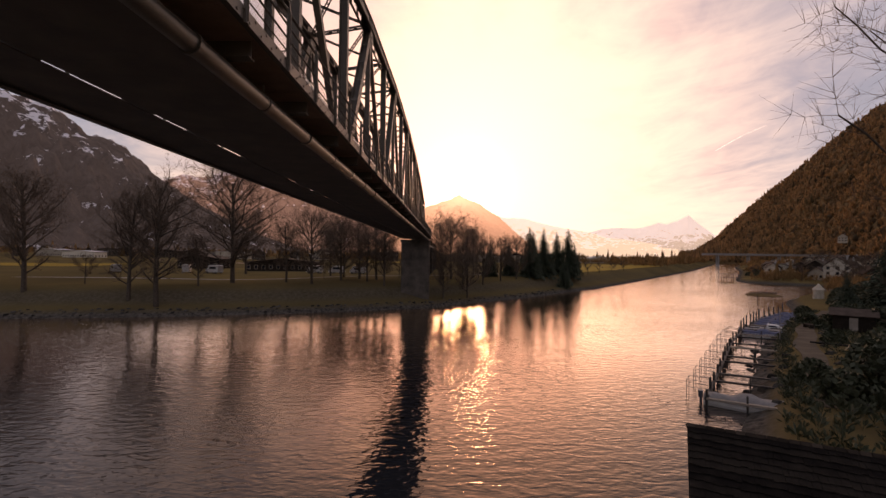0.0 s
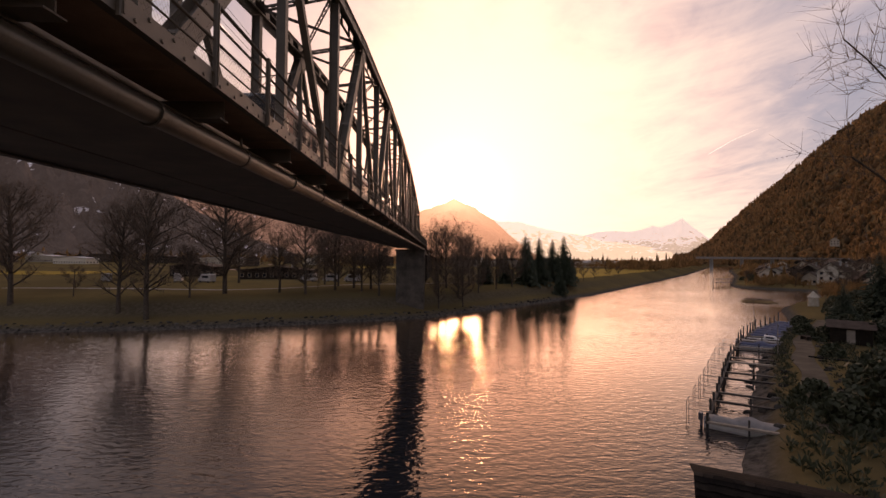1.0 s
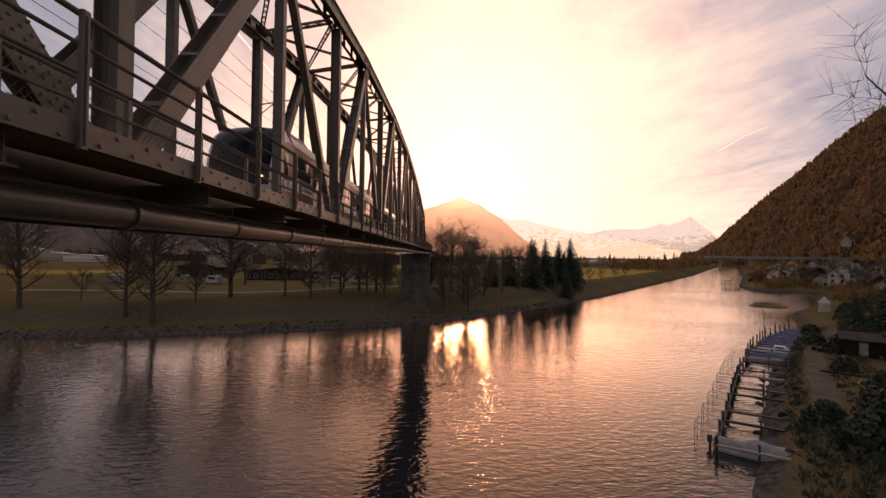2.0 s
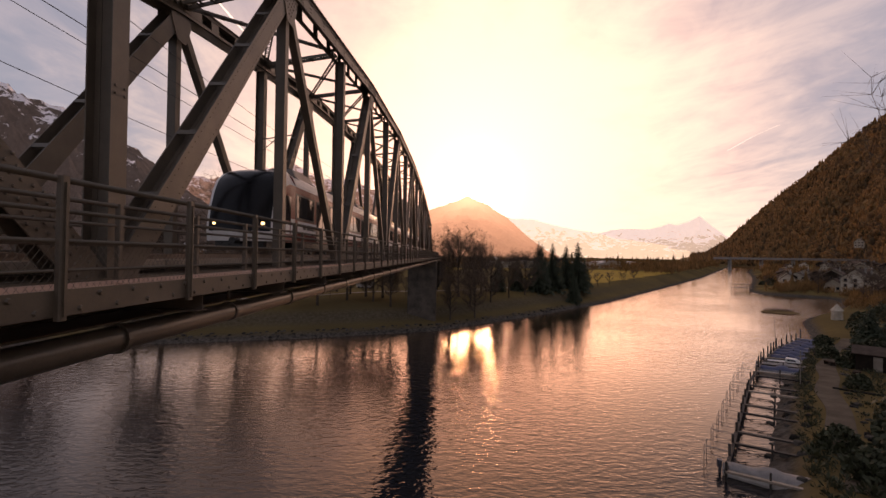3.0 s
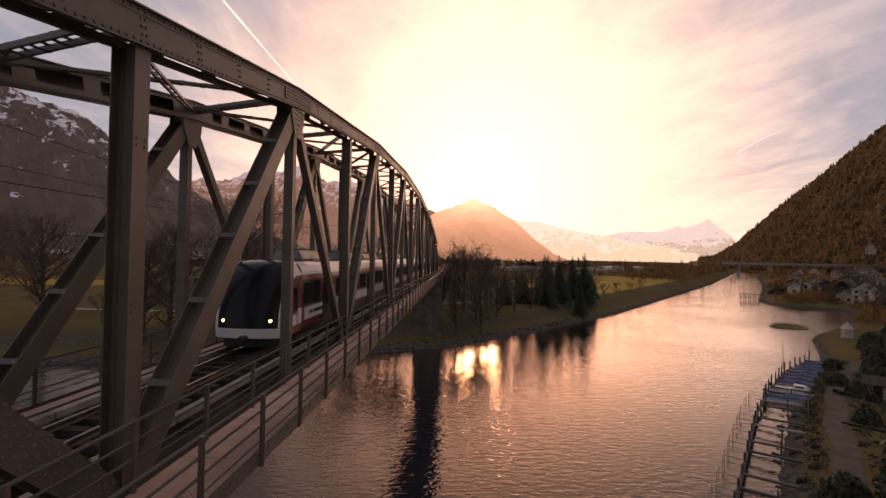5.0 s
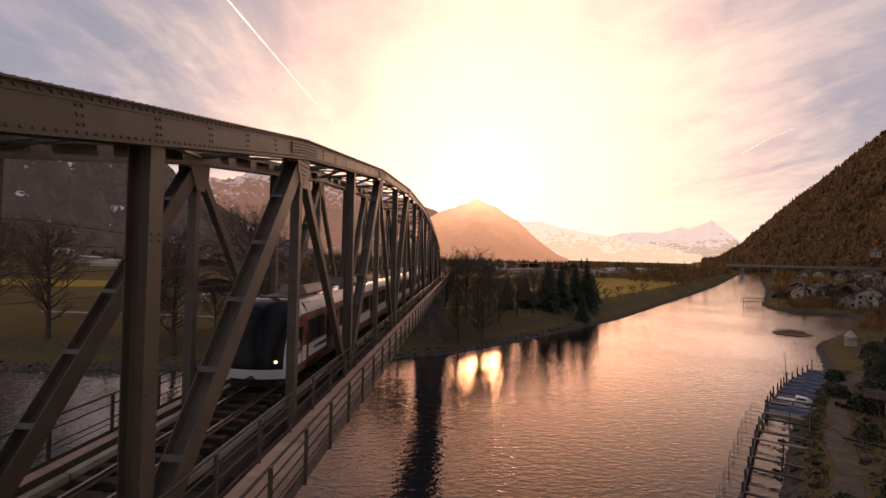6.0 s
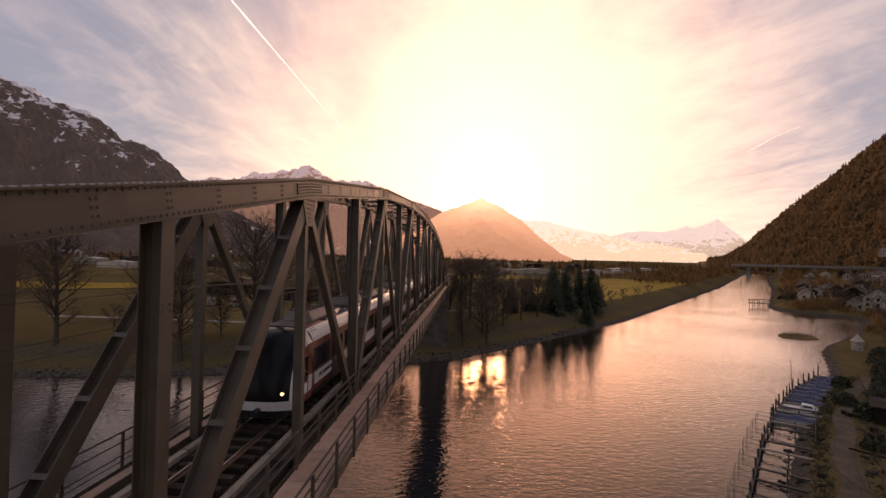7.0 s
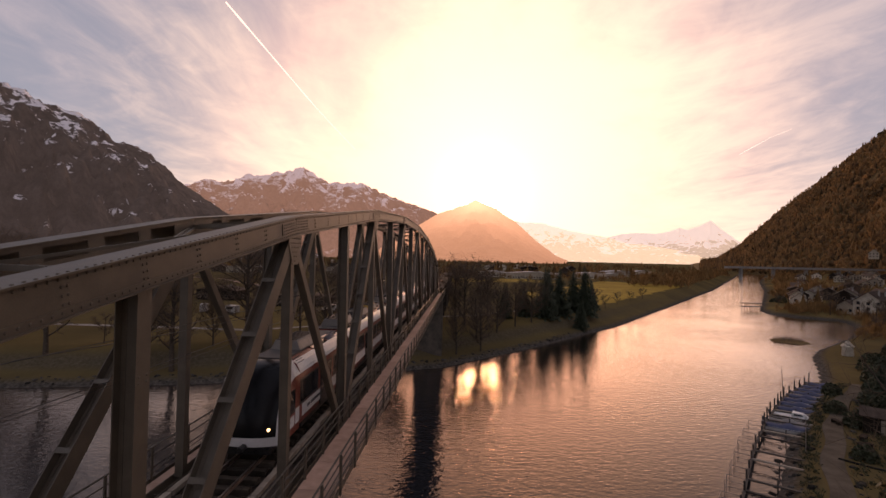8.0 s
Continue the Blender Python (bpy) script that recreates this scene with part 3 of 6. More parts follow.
def build_woods():
    rng = random.Random(5)
    g = Geo()
    for _ in range(13000):
        az = 27.5 + 32 * rng.random() ** 1.15
        s = rng.random() ** 0.85
        p = hill_point(az, s)
        r = rng.uniform(3.2, 6.2)
        kind = rng.random()
        if kind < 0.55:
            tuft(g, p - Vector((0, 0, 1.0)), r * 1.15, r * rng.uniform(2.2, 3.4), rng, 13, 0.13)
        else:
            cone = kind < 0.70
            crown_blob(g, p - Vector((0, 0, 1.5)), r * (0.7 if cone else 0.95), r * (4.2 if cone else 2.2), rng, cone)
    for i in range(420):
        p = hill_point(28 + 18 * rng.random(), 0.985 + 0.015 * rng.random())
        r = rng.uniform(2.0, 4.0)
        if i % 3:
            tuft(g, p - Vector((0, 0, 1)), r, r * rng.uniform(2.4, 3.6), rng, 13, 0.12)
        else:
            crown_blob(g, p - Vector((0, 0, 1)), r * 0.6, r * rng.uniform(2.6, 4.2), rng, True)
    solo("hillside_woods", g, M_WOODS, "brown bare woods mixed with dark firs", "woods", kind="stuff", smooth=True)


build_woods()

# two contrails, far off and high; their sunlit brightness is emission
M_TRAIL = plain_glow("contrail_glow", (1.0, 0.86, 0.84), 0.95)
for ends, wide, label in ((((-29.6, 27.4), (-19.0, 18.0), (-14.2, 13.6)), 7.5, "bright slanting contrail in the sky"), (((31.0, 11.9), (33.5, 13.2), (35.5, 13.9)), 2.4, "short faint contrail in the sky")):
    g = Geo()
    pts = [Vector((math.sin(radians(a)) * math.cos(radians(e)), math.cos(radians(a)) * math.cos(radians(e)), math.sin(radians(e)))) * 4700 for a, e in ends]
    steps = [pts[0].lerp(pts[1], i / 14) for i in range(14)] + [pts[1].lerp(pts[2], i / 8) for i in range(9)]
    prev = None
    for i, p in enumerate(steps):
        side = p.cross(steps[min(i + 1, len(steps) - 1)] - steps[max(i - 1, 0)]).normalized()
        half = wide * (1.25 - 0.9 * i / len(steps)) * (0.8 + 0.4 * noise.noise(p * 0.01))
        cur = (p - side * half, p + side * half)
        if prev:
            g.face([prev[0], cur[0], cur[1], prev[1]])
        prev = cur
    solo("contrail", g, M_TRAIL, label, "contrail", kind="structure")


# ---- the railway bridge ----
NEAR_X, FAR_X, MID_X = -5.55, -9.85, -7.7
PANEL, NODE_A, MID_Y = 6.85, 15.5, 49.75
SIDE_X, FAR_SIDE_X = -3.78, -10.6
CHORD_DEPTH = 0.66
SKEW = 1.2


def chord_arc(y):
    return 27.62 - 0.00228 * (y - MID_Y) ** 2


TOP_NODES = [NODE_A + 2 * PANEL * k for k in range(-1, 7)]
LOW_NODES = [NODE_A - PANEL + 2 * PANEL * k for k in range(-1, 8)]
LOW_NODES[1] = 8.35


def chord_z(y):
    """The underside of the top chord, straight from top node to top node."""
    if y <= TOP_NODES[0]:
        return chord_arc(TOP_NODES[0]) - (TOP_NODES[0] - y) * 0.72
    if y >= TOP_NODES[-1]:
        return chord_arc(TOP_NODES[-1]) - (y - TOP_NODES[-1]) * 0.72
    return lerp([(n, chord_arc(n)) for n in TOP_NODES], y)


bridge = thing("railway_bridge", "brown riveted steel truss railway bridge over the river", "bridge", (MID_X, MID_Y, 0))


def bpart(name, g, mat, label="", smooth=False, parent=None, dy=0.0):
    if dy:
        g.v = [(p[0], p[1] + dy, p[2]) for p in g.v]
    ob = part(name, g, mat, parent or bridge, label, smooth, None if parent else (-MID_X, -MID_Y, 0))
    return ob


def aim(p, q, side=(1, 0, 0)):
    """A frame at p whose z runs to q and whose x keeps to the given side."""
    z = (Vector(q) - Vector(p)).normalized()
    x = (Vector(side) - z * z.dot(Vector(side))).normalized()
    y = z.cross(x)
    m = Matrix((x, y, z)).transposed().to_4x4()
    m.translation = p
    return m


def h_member(g, p, q, wide, deep, plate=0.022, rivets=False, battens=0.0):
    """A riveted H member from p to q: two flange plates facing along the bridge's breadth joined by a web."""
    m = aim(p, q)
    length = (Vector(q) - Vector(p)).length
    x, d = wide / 2, deep / 2
    g.box(x - plate, x, -d, d, 0, length, m)
    g.box(-x, -x + plate, -d, d, 0, length, m)
    g.box(-x + plate, x - plate, -plate / 2, plate / 2, 0, length, m)
    lip = 0.09
    for sx in (-1, 1):
        for sy in (-1, 1):
            xa, xb = sorted((sx * (x - plate), sx * (x - plate - lip)))
            ya, yb = sorted((sy * (plate / 2), sy * (plate / 2 + 0.014)))
            g.box(xa, xb, ya, yb, 0, length, m)
    if battens:
        n = int(length / battens)
        for i in range(1, n):
            at = i * length / n
            for s in (-1, 1):
                g.box(-x + plate, x - plate, *sorted((s * (d - 0.03), s * (d - 0.004))), at - 0.07, at + 0.07, m)
    if rivets:
        n = int(length / 0.17)
        turn = m.to_3x3()
        for i in range(n):
            at = (i + 0.5) * length / n
            for s in (-1, 1):
                g.dome(m @ Vector((x, s * d * 0.62, at)), turn @ Vector((1, 0, 0)), 0.017)


def box_member(g, p, q, wide, deep, rivets=False):
    """A light member: a channel with turned-in lips."""
    m = aim(p, q)
    length = (Vector(q) - Vector(p)).length
    x, d, t = wide / 2, deep / 2, 0.016
    g.box(x - t, x, -d, d, 0, length, m)
    g.box(-x, -x + t, -d, d, 0, length, m)
    g.box(-x + t, x - t, -d, -d + t, 0, length, m)
    for s in (-1, 1):
        g.box(*sorted((s * (x - t), s * (x - t - 0.06))), d - t, d, 0, length, m)
    if rivets:
        n = int(length / 0.3)
        turn = m.to_3x3()
        for i in range(n):
            g.dome(m @ Vector((x, d * 0.5 * (1 if i % 2 else -1), (i + 0.5) * length / n)), turn @ Vector((1, 0, 0)), 0.014)


def top_chord(x, out, y0, y1, near, dy):
    """One straight length of top chord: deep webs, cover plate, lower lips, splice plates and rivets."""
    g = Geo()
    p, q = (x, y0, chord_z(y0)), (x, y1, chord_z(y1))
    m = aim(p, q, (1, 0, 0))
    length = (Vector(q) - Vector(p)).length
    up = -1.0 if (m.to_3x3() @ Vector((0, 1, 0))).z < 0 else 1.0
    half = 0.25

    def bx(xa, xb, ha, hb, la, lb):
        ya, yb = sorted((up * ha, up * hb))
        g.box(xa, xb, ya, yb, la, lb, m)

    for s in (-1, 1):
        if s == -out:
            # the inner side is open: corner angles with batten plates between them
            lap = 0.0
            while lap < length:
                bx(*sorted((s * half, s * (half - 0.02))), 0.02, CHORD_DEPTH - 0.03, lap, min(length, lap + 0.55))
                lap += 1.85
        else:
            bx(*sorted((s * half, s * (half - 0.03))), 0.02, CHORD_DEPTH - 0.03, 0, length)
        bx(*sorted((s * (half - 0.03), s * (half + 0.075))), 0.0, 0.022, 0, length)
        bx(*sorted((s * (half), s * (half + 0.016))), 0.022, 0.15, 0, length)
        bx(*sorted((s * (half), s * (half + 0.016))), CHORD_DEPTH - 0.15, CHORD_DEPTH - 0.03, 0, length)
    bx(-half - 0.085, half + 0.085, CHORD_DEPTH - 0.03, CHORD_DEPTH, 0, length)
    for at in (0.0, length):
        la, lb = (0.004, 1.15) if at == 0 else (length - 1.15, length - 0.004)
        for s in (-1, 1):
            bx(*sorted((s * half, s * (half + 0.024))), 0.15, CHORD_DEPTH - 0.15, la, lb)
    turn = m.to_3x3()
    if near:
        n = int(length / 0.16)
        for i in range(n):
            at = (i + 0.5) * length / n
            for h in (0.085, CHORD_DEPTH - 0.085):
                g.dome(m @ Vector((out * (half + 0.016), up * h, at)), turn @ Vector((out, 0, 0)), 0.03)
            g.dome(m @ Vector((out * 0.27, up * CHORD_DEPTH, at)), turn @ Vector((0, up, 0)), 0.03)
        at = 1.9
        while at < length - 1.6:
            for da in (-0.05, 0.05):
                for h in (0.20, 0.33, 0.46):
                    g.dome(m @ Vector((out * half, up * h, at + da)), turn @ Vector((out, 0, 0)), 0.03)
            at += 1.62
        for la in (0.12, length - 1.05):
            for i in range(7):
                for h in (0.19, 0.28, 0.38, 0.47):
                    g.dome(m @ Vector((out * (half + 0.024), up * h, la + i * 0.15)), turn @ Vector((out, 0, 0)), 0.03)
    bpart("top_chord", g, M_STEEL, dy=dy)


def gusset(x, out, y, near, dy):
    """The plates that tie diagonals and post to the chord at a top node."""
    g = Geo()
    z = chord_z(y)
    shape = [(y - 0.62, z + 0.02), (y - 0.62, z - 0.28), (y - 0.28, z - 0.98), (y + 0.20, z - 0.98), (y + 0.46, z - 0.40), (y + 0.50, z + 0.02)]
    for s in (-1, 1):
        xa, xb = sorted((x + s * 0.226, x + s * 0.246))
        g.profile(shape, xa, xb)
    if near:
        for r in range(6):
            for c in range(6):
                yy, zz = y - 0.5 + c * 0.17 + (0.06 if r % 2 else 0), z - 0.10 - r * 0.15
                if abs(yy - y + 0.05) < 0.56 - 0.095 * r:
                    g.dome((x + out * 0.246, yy, zz), (out, 0, 0), 0.03)
    bpart("gusset_plate", g, M_STEEL, dy=dy)


def build_truss(x, out):
    near_truss = out > 0
    dy = 0.0 if near_truss else SKEW
    for a, b in zip(TOP_NODES, TOP_NODES[1:]):
        top_chord(x, out, a, b, near_truss and a < 30, dy)
    for end, node in ((LOW_NODES[0], TOP_NODES[0]), (LOW_NODES[-1], TOP_NODES[-1])):
        g = Geo()
        h_member(g, (x, end, 16.3), (x, node, chord_z(node) + 0.4), 0.46, 0.5, rivets=False, battens=1.2)
        bpart("end_post", g, M_STEEL, dy=dy)
    for n in TOP_NODES:
        gusset(x, out, n, near_truss and n < 45, dy)
        g = Geo()
        box_member(g, (x, n - 0.03, 16.1), (x, n - 0.03, chord_z(n) - 0.75), 0.30, 0.27, near_truss and n < 30)
        bpart("post", g, M_STEEL, dy=dy)
        for low, s in ((max(y for y in LOW_NODES if y < n), -1), (min(y for y in LOW_NODES if y > n), 1)):
            if (low == LOW_NODES[0]) or (low == LOW_NODES[-1]):
                continue
            g = Geo()
            heavy = (s < 0) == (n < MID_Y)
            top = (x, n + s * 0.16, chord_z(n) - 0.12)
            foot = (x, low - s * 0.12, 16.05)
            if n == TOP_NODES[0] and s > 0 and near_truss:
                h_member(g, foot, top, 0.30, 0.56, 0.022)
                m = aim(foot, top)
                for r in range(46):
                    for c in range(4):
                        g.dome(m @ Vector((0.15, -0.20 + c * 0.135 + (0.06 if r % 2 else 0), 0.3 + r * 0.15)), m.to_3x3() @ Vector((1, 0, 0)), 0.032)
            elif heavy:
                h_member(g, foot, top, 0.43, 0.52, 0.024, near_truss and n < 30, 1.75)
            else:
                box_member(g, foot, top, 0.26, 0.30, near_truss and n < 30)
            bpart("diagonal", g, M_STEEL, dy=dy)
    for n in LOW_NODES[1:-1]:
        g = Geo()
        h_member(g, (x, n, 16.0), (x, n, chord_z(n) + 0.02), 0.42, 0.36, 0.022)
        if near_truss and n < 30:
            for zz in (19.2, 22.0):
                for dy in (-0.1, 0.1):
                    for dz in (-0.06, 0.06):
                        g.dome((x + 0.21, n + dy, zz + dz), (1, 0, 0), 0.03)
        bpart("post", g, M_STEEL, dy=dy)
    g = Geo()
    for s in (-1, 1):
        g.box(*sorted((x + s * 0.2, x + s * 0.224)), LOW_NODES[0], LOW_NODES[-1], 15.70, 16.2)
    g.box(x - 0.3, x + 0.3, LOW_NODES[0], LOW_NODES[-1], 15.675, 15.70)
    bpart("bottom_chord", g, M_STEEL)


build_truss(NEAR_X, 1)
build_truss(FAR_X, -1)


def ladder(g, p, q, wide=0.30, tall=0.09):
    """A laced strut: two bars and the battens between them."""
    m = aim(p, q, (0, 0, 1))
    length = (Vector(q) - Vector(p)).length
    for s in (-1, 1):
        g.box(-tall / 2, tall / 2, *sorted((s * wide / 2, s * (wide / 2 - 0.06))), 0, length, m)
    n = max(2, int(length / 0.62))
    for i in range(n + 1):
        at = 0.06 + (length - 0.12) * i / n
        g.box(-tall / 2 - 0.008, -tall / 2, -wide / 2, wide / 2, at - 0.06, at + 0.06, m)
        g.box(tall / 2, tall / 2 + 0.008, -wide / 2, wide / 2, at - 0.06, at + 0.06, m)


all_nodes = sorted(TOP_NODES + LOW_NODES[1:-1])
for n in all_nodes:
    g = Geo()
    ladder(g, (NEAR_X - 0.25, n, chord_z(n) + 0.32), (FAR_X + 0.25, n + SKEW, chord_z(n) + 0.32), 0.36, 0.12)
    bpart("cross_strut", g, M_STEEL)
for i, (a, b) in enumerate(zip(all_nodes, all_nodes[1:])):
    for xa, xb in ((NEAR_X - 0.25, FAR_X + 0.25), (FAR_X + 0.25, NEAR_X - 0.25)):
        g = Geo()
        lift = 0.26 if xa > xb else 0.40
        sa, sb = (0.0, SKEW) if xa > xb else (SKEW, 0.0)
        ladder(g, (xa, a + 0.2 + sa, chord_z(a) + lift), (xb, b - 0.2 + sb, chord_z(b) + lift), 0.22, 0.07)
        bpart("wind_brace", g, M_STEEL)

# floor: cross girders, stringers, soffit plates
for k in range(33):
    y = LOW_NODES[0] + k * PANEL / 2
    g = Geo()
    g.box(FAR_SIDE_X + 0.25, SIDE_X - 0.25, y - 0.012, y + 0.012, 15.70, 16.02)
    g.box(FAR_SIDE_X + 0.25, SIDE_X - 0.25, y - 0.14, y + 0.14, 15.675, 15.70)
    bpart("cross_girder", g, M_STEEL_DARK)
for x in (-7.25, -8.15):
    g = Geo()
    g.box(x - 0.012, x + 0.012, LOW_NODES[0], LOW_NODES[-1], 15.68, 16.2)
    g.box(x - 0.14, x + 0.14, LOW_NODES[0], LOW_NODES[-1], 16.2, 16.224)
    bpart("stringer", g, M_STEEL_DARK)
for k in range(16):
    y = LOW_NODES[0] + k * PANEL
    for xa, xb in ((FAR_SIDE_X + 0.35, -8.33), (-8.22, SIDE_X - 0.75)):
        g = Geo()
        g.box(xa, xb, y + 0.004, y + PANEL - 0.004, 15.64, 15.67)
        bpart("soffit_plate", g, M_STEEL_DARK)

g = Geo()
g.box(FAR_SIDE_X + 0.16, FAR_SIDE_X + 0.24, LOW_NODES[0], LOW_NODES[-1], 15.605, 15.80)
g.box(FAR_SIDE_X + 0.16, FAR_SIDE_X + 0.40, LOW_NODES[0], LOW_NODES[-1], 15.58, 15.605)
bpart("edge_girder", g, M_STEEL_DARK)

# track
for s in (-0.5, 0.5):
    g = Geo()
    x = MID_X + s
    g.box(x - 0.065, x + 0.065, LOW_NODES[0] - 40, LOW_NODES[-1] + 60, 16.42, 16.44)
    g.box(x - 0.009, x + 0.009, LOW_NODES[0] - 40, LOW_NODES[-1] + 60, 16.44, 16.53)
    g.box(x - 0.034, x + 0.034, LOW_NODES[0] - 40, LOW_NODES[-1] + 60, 16.53, 16.57, bevel=0.01)
    bpart("rail", g, M_RAIL)
g = Geo()
g.box(-1.05, 1.05, -0.12, 0.12, -0.2, 0.0, bevel=0.02)
sleeper_mesh = g.data("sleeper", M_SLEEPER)
for k in range(165):
    shared("sleeper", sleeper_mesh, bridge, Matrix.Translation((0, LOW_NODES[0] + 0.3 + k * 0.65 - MID_Y, 16.42)))
for x in (-6.28, -9.12):
    for k in range(27):
        g = Geo()
        y = LOW_NODES[0] + k * 4.0
        g.box(x - 0.11, x + 0.11, y + 0.02, y + 3.97, 16.30, 16.46, bevel=0.02)
        bpart("kerb_beam", g, M_TIMBER)

# walkways, fascia and railings
def build_side(x_edge, x_in, out):
    g = Geo()
    xa, xb = sorted((x_edge, x_edge - out * 0.02))
    g.box(xa, xb, LOW_NODES[0], LOW_NODES[-1], 15.98, 16.24)
    g.box(*sorted((x_edge - out * 0.02, x_edge - out * 0.12)), LOW_NODES[0], LOW_NODES[-1], 15.98, 16.0)
    if out > 0:
        y = 3.0
        while y < 40:
            for z in (16.04, 16.18):
                g.dome((x_edge, y + (0.25 if z > 16.1 else 0), z), (1, 0, 0), 0.034)
            y += 0.5
    bpart("fascia", g, M_STEEL)
    g = Geo()
    g.box(*sorted((x_in, x_edge - out * 0.13)), 0, 2.08, 16.12, 16.18, bevel=0.01)
    slab = g.data("walkway_slab", M_WALKWAY)
    for k in range(51):
        shared("walkway_slab", slab, bridge, Matrix.Translation((-MID_X, LOW_NODES[0] + k * 2.1 - MID_Y, 0)))
    rails = [("outer_railing", x_edge - out * 0.0, 9.9, True)]
    if out > 0:
        rails.append(("inner_railing", x_in + out * 0.02, 10.4, False))
    for name, x, y_first, outer in rails:
        railing = new(name)
        railing.parent = bridge
        railing.location = (-MID_X, -MID_Y, 0)
        tagged(railing, "steel tube railing of the walkway")
        post = Geo()
        if outer:
            post.box(-0.012, 0.055, -0.05, 0.05, 15.94, 17.36, bevel=0.012)
            post.box(-0.03, 0.07, -0.012, 0.012, 15.98, 17.3)
        else:
            post.box(-0.045, 0.045, -0.04, 0.04, 16.18, 17.36, bevel=0.012)
        me = post.data("post", M_STEEL)
        k0 = -7
        for k in range(k0, 44):
            y = y_first + 2.08 * k
            if LOW_NODES[0] < y < LOW_NODES[-1]:
                shared("post", me, railing, Matrix.Translation((x, y, 0)))
        for z, r in ((17.33, 0.034), (17.02, 0.024), (16.72 if out > 0 else 16.60, 0.024)) + (((16.43, 0.016),) if outer else ()):
            g = Geo()
            g.tube((x - out * 0.02, LOW_NODES[0], z), (x - out * 0.02, LOW_NODES[-1], z), r, sides=8)
            bpart("rail_bar", g, M_STEEL, smooth=True, parent=railing)
        if outer and out > 0:
            g = Geo()
            y = 2.0
            while y < 34:
                for s in (-1, 1):
                    g.tube((x - 0.04, y, 16.22), (x - 0.04, y + s * 0.40, 16.70), 0.0024, sides=3, cap=False)
                y += 0.085
            tagged(bpart("wire_mesh", g, M_STEEL, "diamond wire mesh infill", parent=railing), kind="stuff")


build_side(SIDE_X, -5.22, 1)
build_side(FAR_SIDE_X, -10.12, -1)

# service pipe slung under the walkway edge
pipe = new("service_pipe")
pipe.parent = bridge
pipe.location = (-MID_X, -MID_Y, 0)
tagged(pipe, "long insulated service pipe with bright clamps")
for k in range(18):
    g = Geo()
    y = LOW_NODES[0] + k * 6.1
    g.tube((-4.55, y, 15.43), (-4.55, y + 6.1, 15.43), 0.18, sides=16, cap=False)
    bpart("pipe_length", g, M_PIPE, smooth=True, parent=pipe)
    g = Geo()
    g.tube((-4.55, y + 0.30, 15.43), (-4.55, y + 0.38, 15.43), 0.215, sides=16)
    bpart("flange", g, M_CLAMP if k % 3 == 1 else M_PIPE, parent=pipe)
    for dy in (3.3,):
        g = Geo()
        g.tube((-4.55, y + dy, 15.43), (-4.55, y + dy + 0.06, 15.43), 0.20, sides=14)
        g.box(-4.57, -4.53, y + dy, y + dy + 0.05, 15.5, 15.85)
        bpart("hanger", g, M_STEEL_DARK, parent=pipe)

# overhead line: wires and the brackets on the far truss
line = thing("overhead_line", "thin overhead contact wires with droppers and brackets", "overhead wire", (MID_X, MID_Y, 16.2))
LN = (-MID_X, -MID_Y, -16.2)
for x, z, sag, r in ((-7.7, 21.3, 0.0, 0.011), (-7.7, 22.3, 0.45, 0.010), (-9.3, 21.9, 0.15, 0.010), (-9.45, 20.6, 0.15, 0.010)):
    g = Geo()
    pts = []
    for k in range(52):
        y = LOW_NODES[0] - 20 + 3.35 * k
        a = ((y - 8.05) % 26.8) / 26.8
        pts.append((x, y, z - sag * 4 * a * (1 - a)))
    g.path(pts, r)
    part("wire", g, M_WIRE, line, at=LN)
for n in (22.35, 49.75, 77.15):
    g = Geo()
    g.tube((FAR_X + 0.25, n, 22.0), (-7.6, n, 22.3), 0.03)
    g.tube((FAR_X + 0.25, n, 21.2), (-8.4, n, 22.2), 0.022)
    g.tube((-7.6, n, 22.3), (-7.6, n, 21.35), 0.018)
    g.tube((-8.6, n, 21.7), (-7.7, n, 21.32), 0.015)
    part("bracket", g, M_STEEL_DARK, line, at=LN)

# abutments
for name, y0, y1 in (("near_abutment", LOW_NODES[0] - 9, LOW_NODES[0] + 0.8), ("far_abutment", LOW_NODES[-1] - 0.6, LOW_NODES[-1] + 3)):
    g = Geo()
    g.box(-11.0, -4.4, y0, y1, -2, 15.35, bevel=0.2)
    g.box(-11.2, -4.2, y0 - 0.2, y1 + 0.2, 14.9, 15.38, bevel=0.2)
    solo("bridge_abutment", g, M_OLDSTONE, "dark weathered stone bridge abutment", "abutment")
# approach spans beyond the main truss: plain deck girders on stone piers
approach = thing("approach_viaduct", "dark plate girder approach spans on stone piers", "viaduct", (MID_X, LOW_NODES[-1] + 6, 5))
AO = (-MID_X, -(LOW_NODES[-1] + 6), -5)
for k in range(8):
    ya, yb = LOW_NODES[-1] + 13 + k * 15.0, LOW_NODES[-1] + 28 + k * 15.0
    for x in (MID_X - 1.5, MID_X + 1.5):
        g = Geo()
        g.box(x - 0.15, x + 0.15, ya, yb - 0.03, 14.6, 16.2)
        part("girder", g, M_STEEL_DARK, approach, at=AO)
    g = Geo()
    g.box(MID_X - 2.4, MID_X + 2.4, ya, yb - 0.02, 16.2, 16.38)
    part("deck_slab", g, M_DARKSTONE, approach, at=AO)
    g = Geo()
    g.box(MID_X - 2.0, MID_X + 2.0, yb - 0.8, yb + 0.8, 3, 14.6, bevel=0.3)
    part("pier", g, M_DARKSTONE, approach, at=AO)

# ---- the train ----
RAIL_Z = 16.57
SIDE_HALF = 1.32
NOSE_Y = 17.0


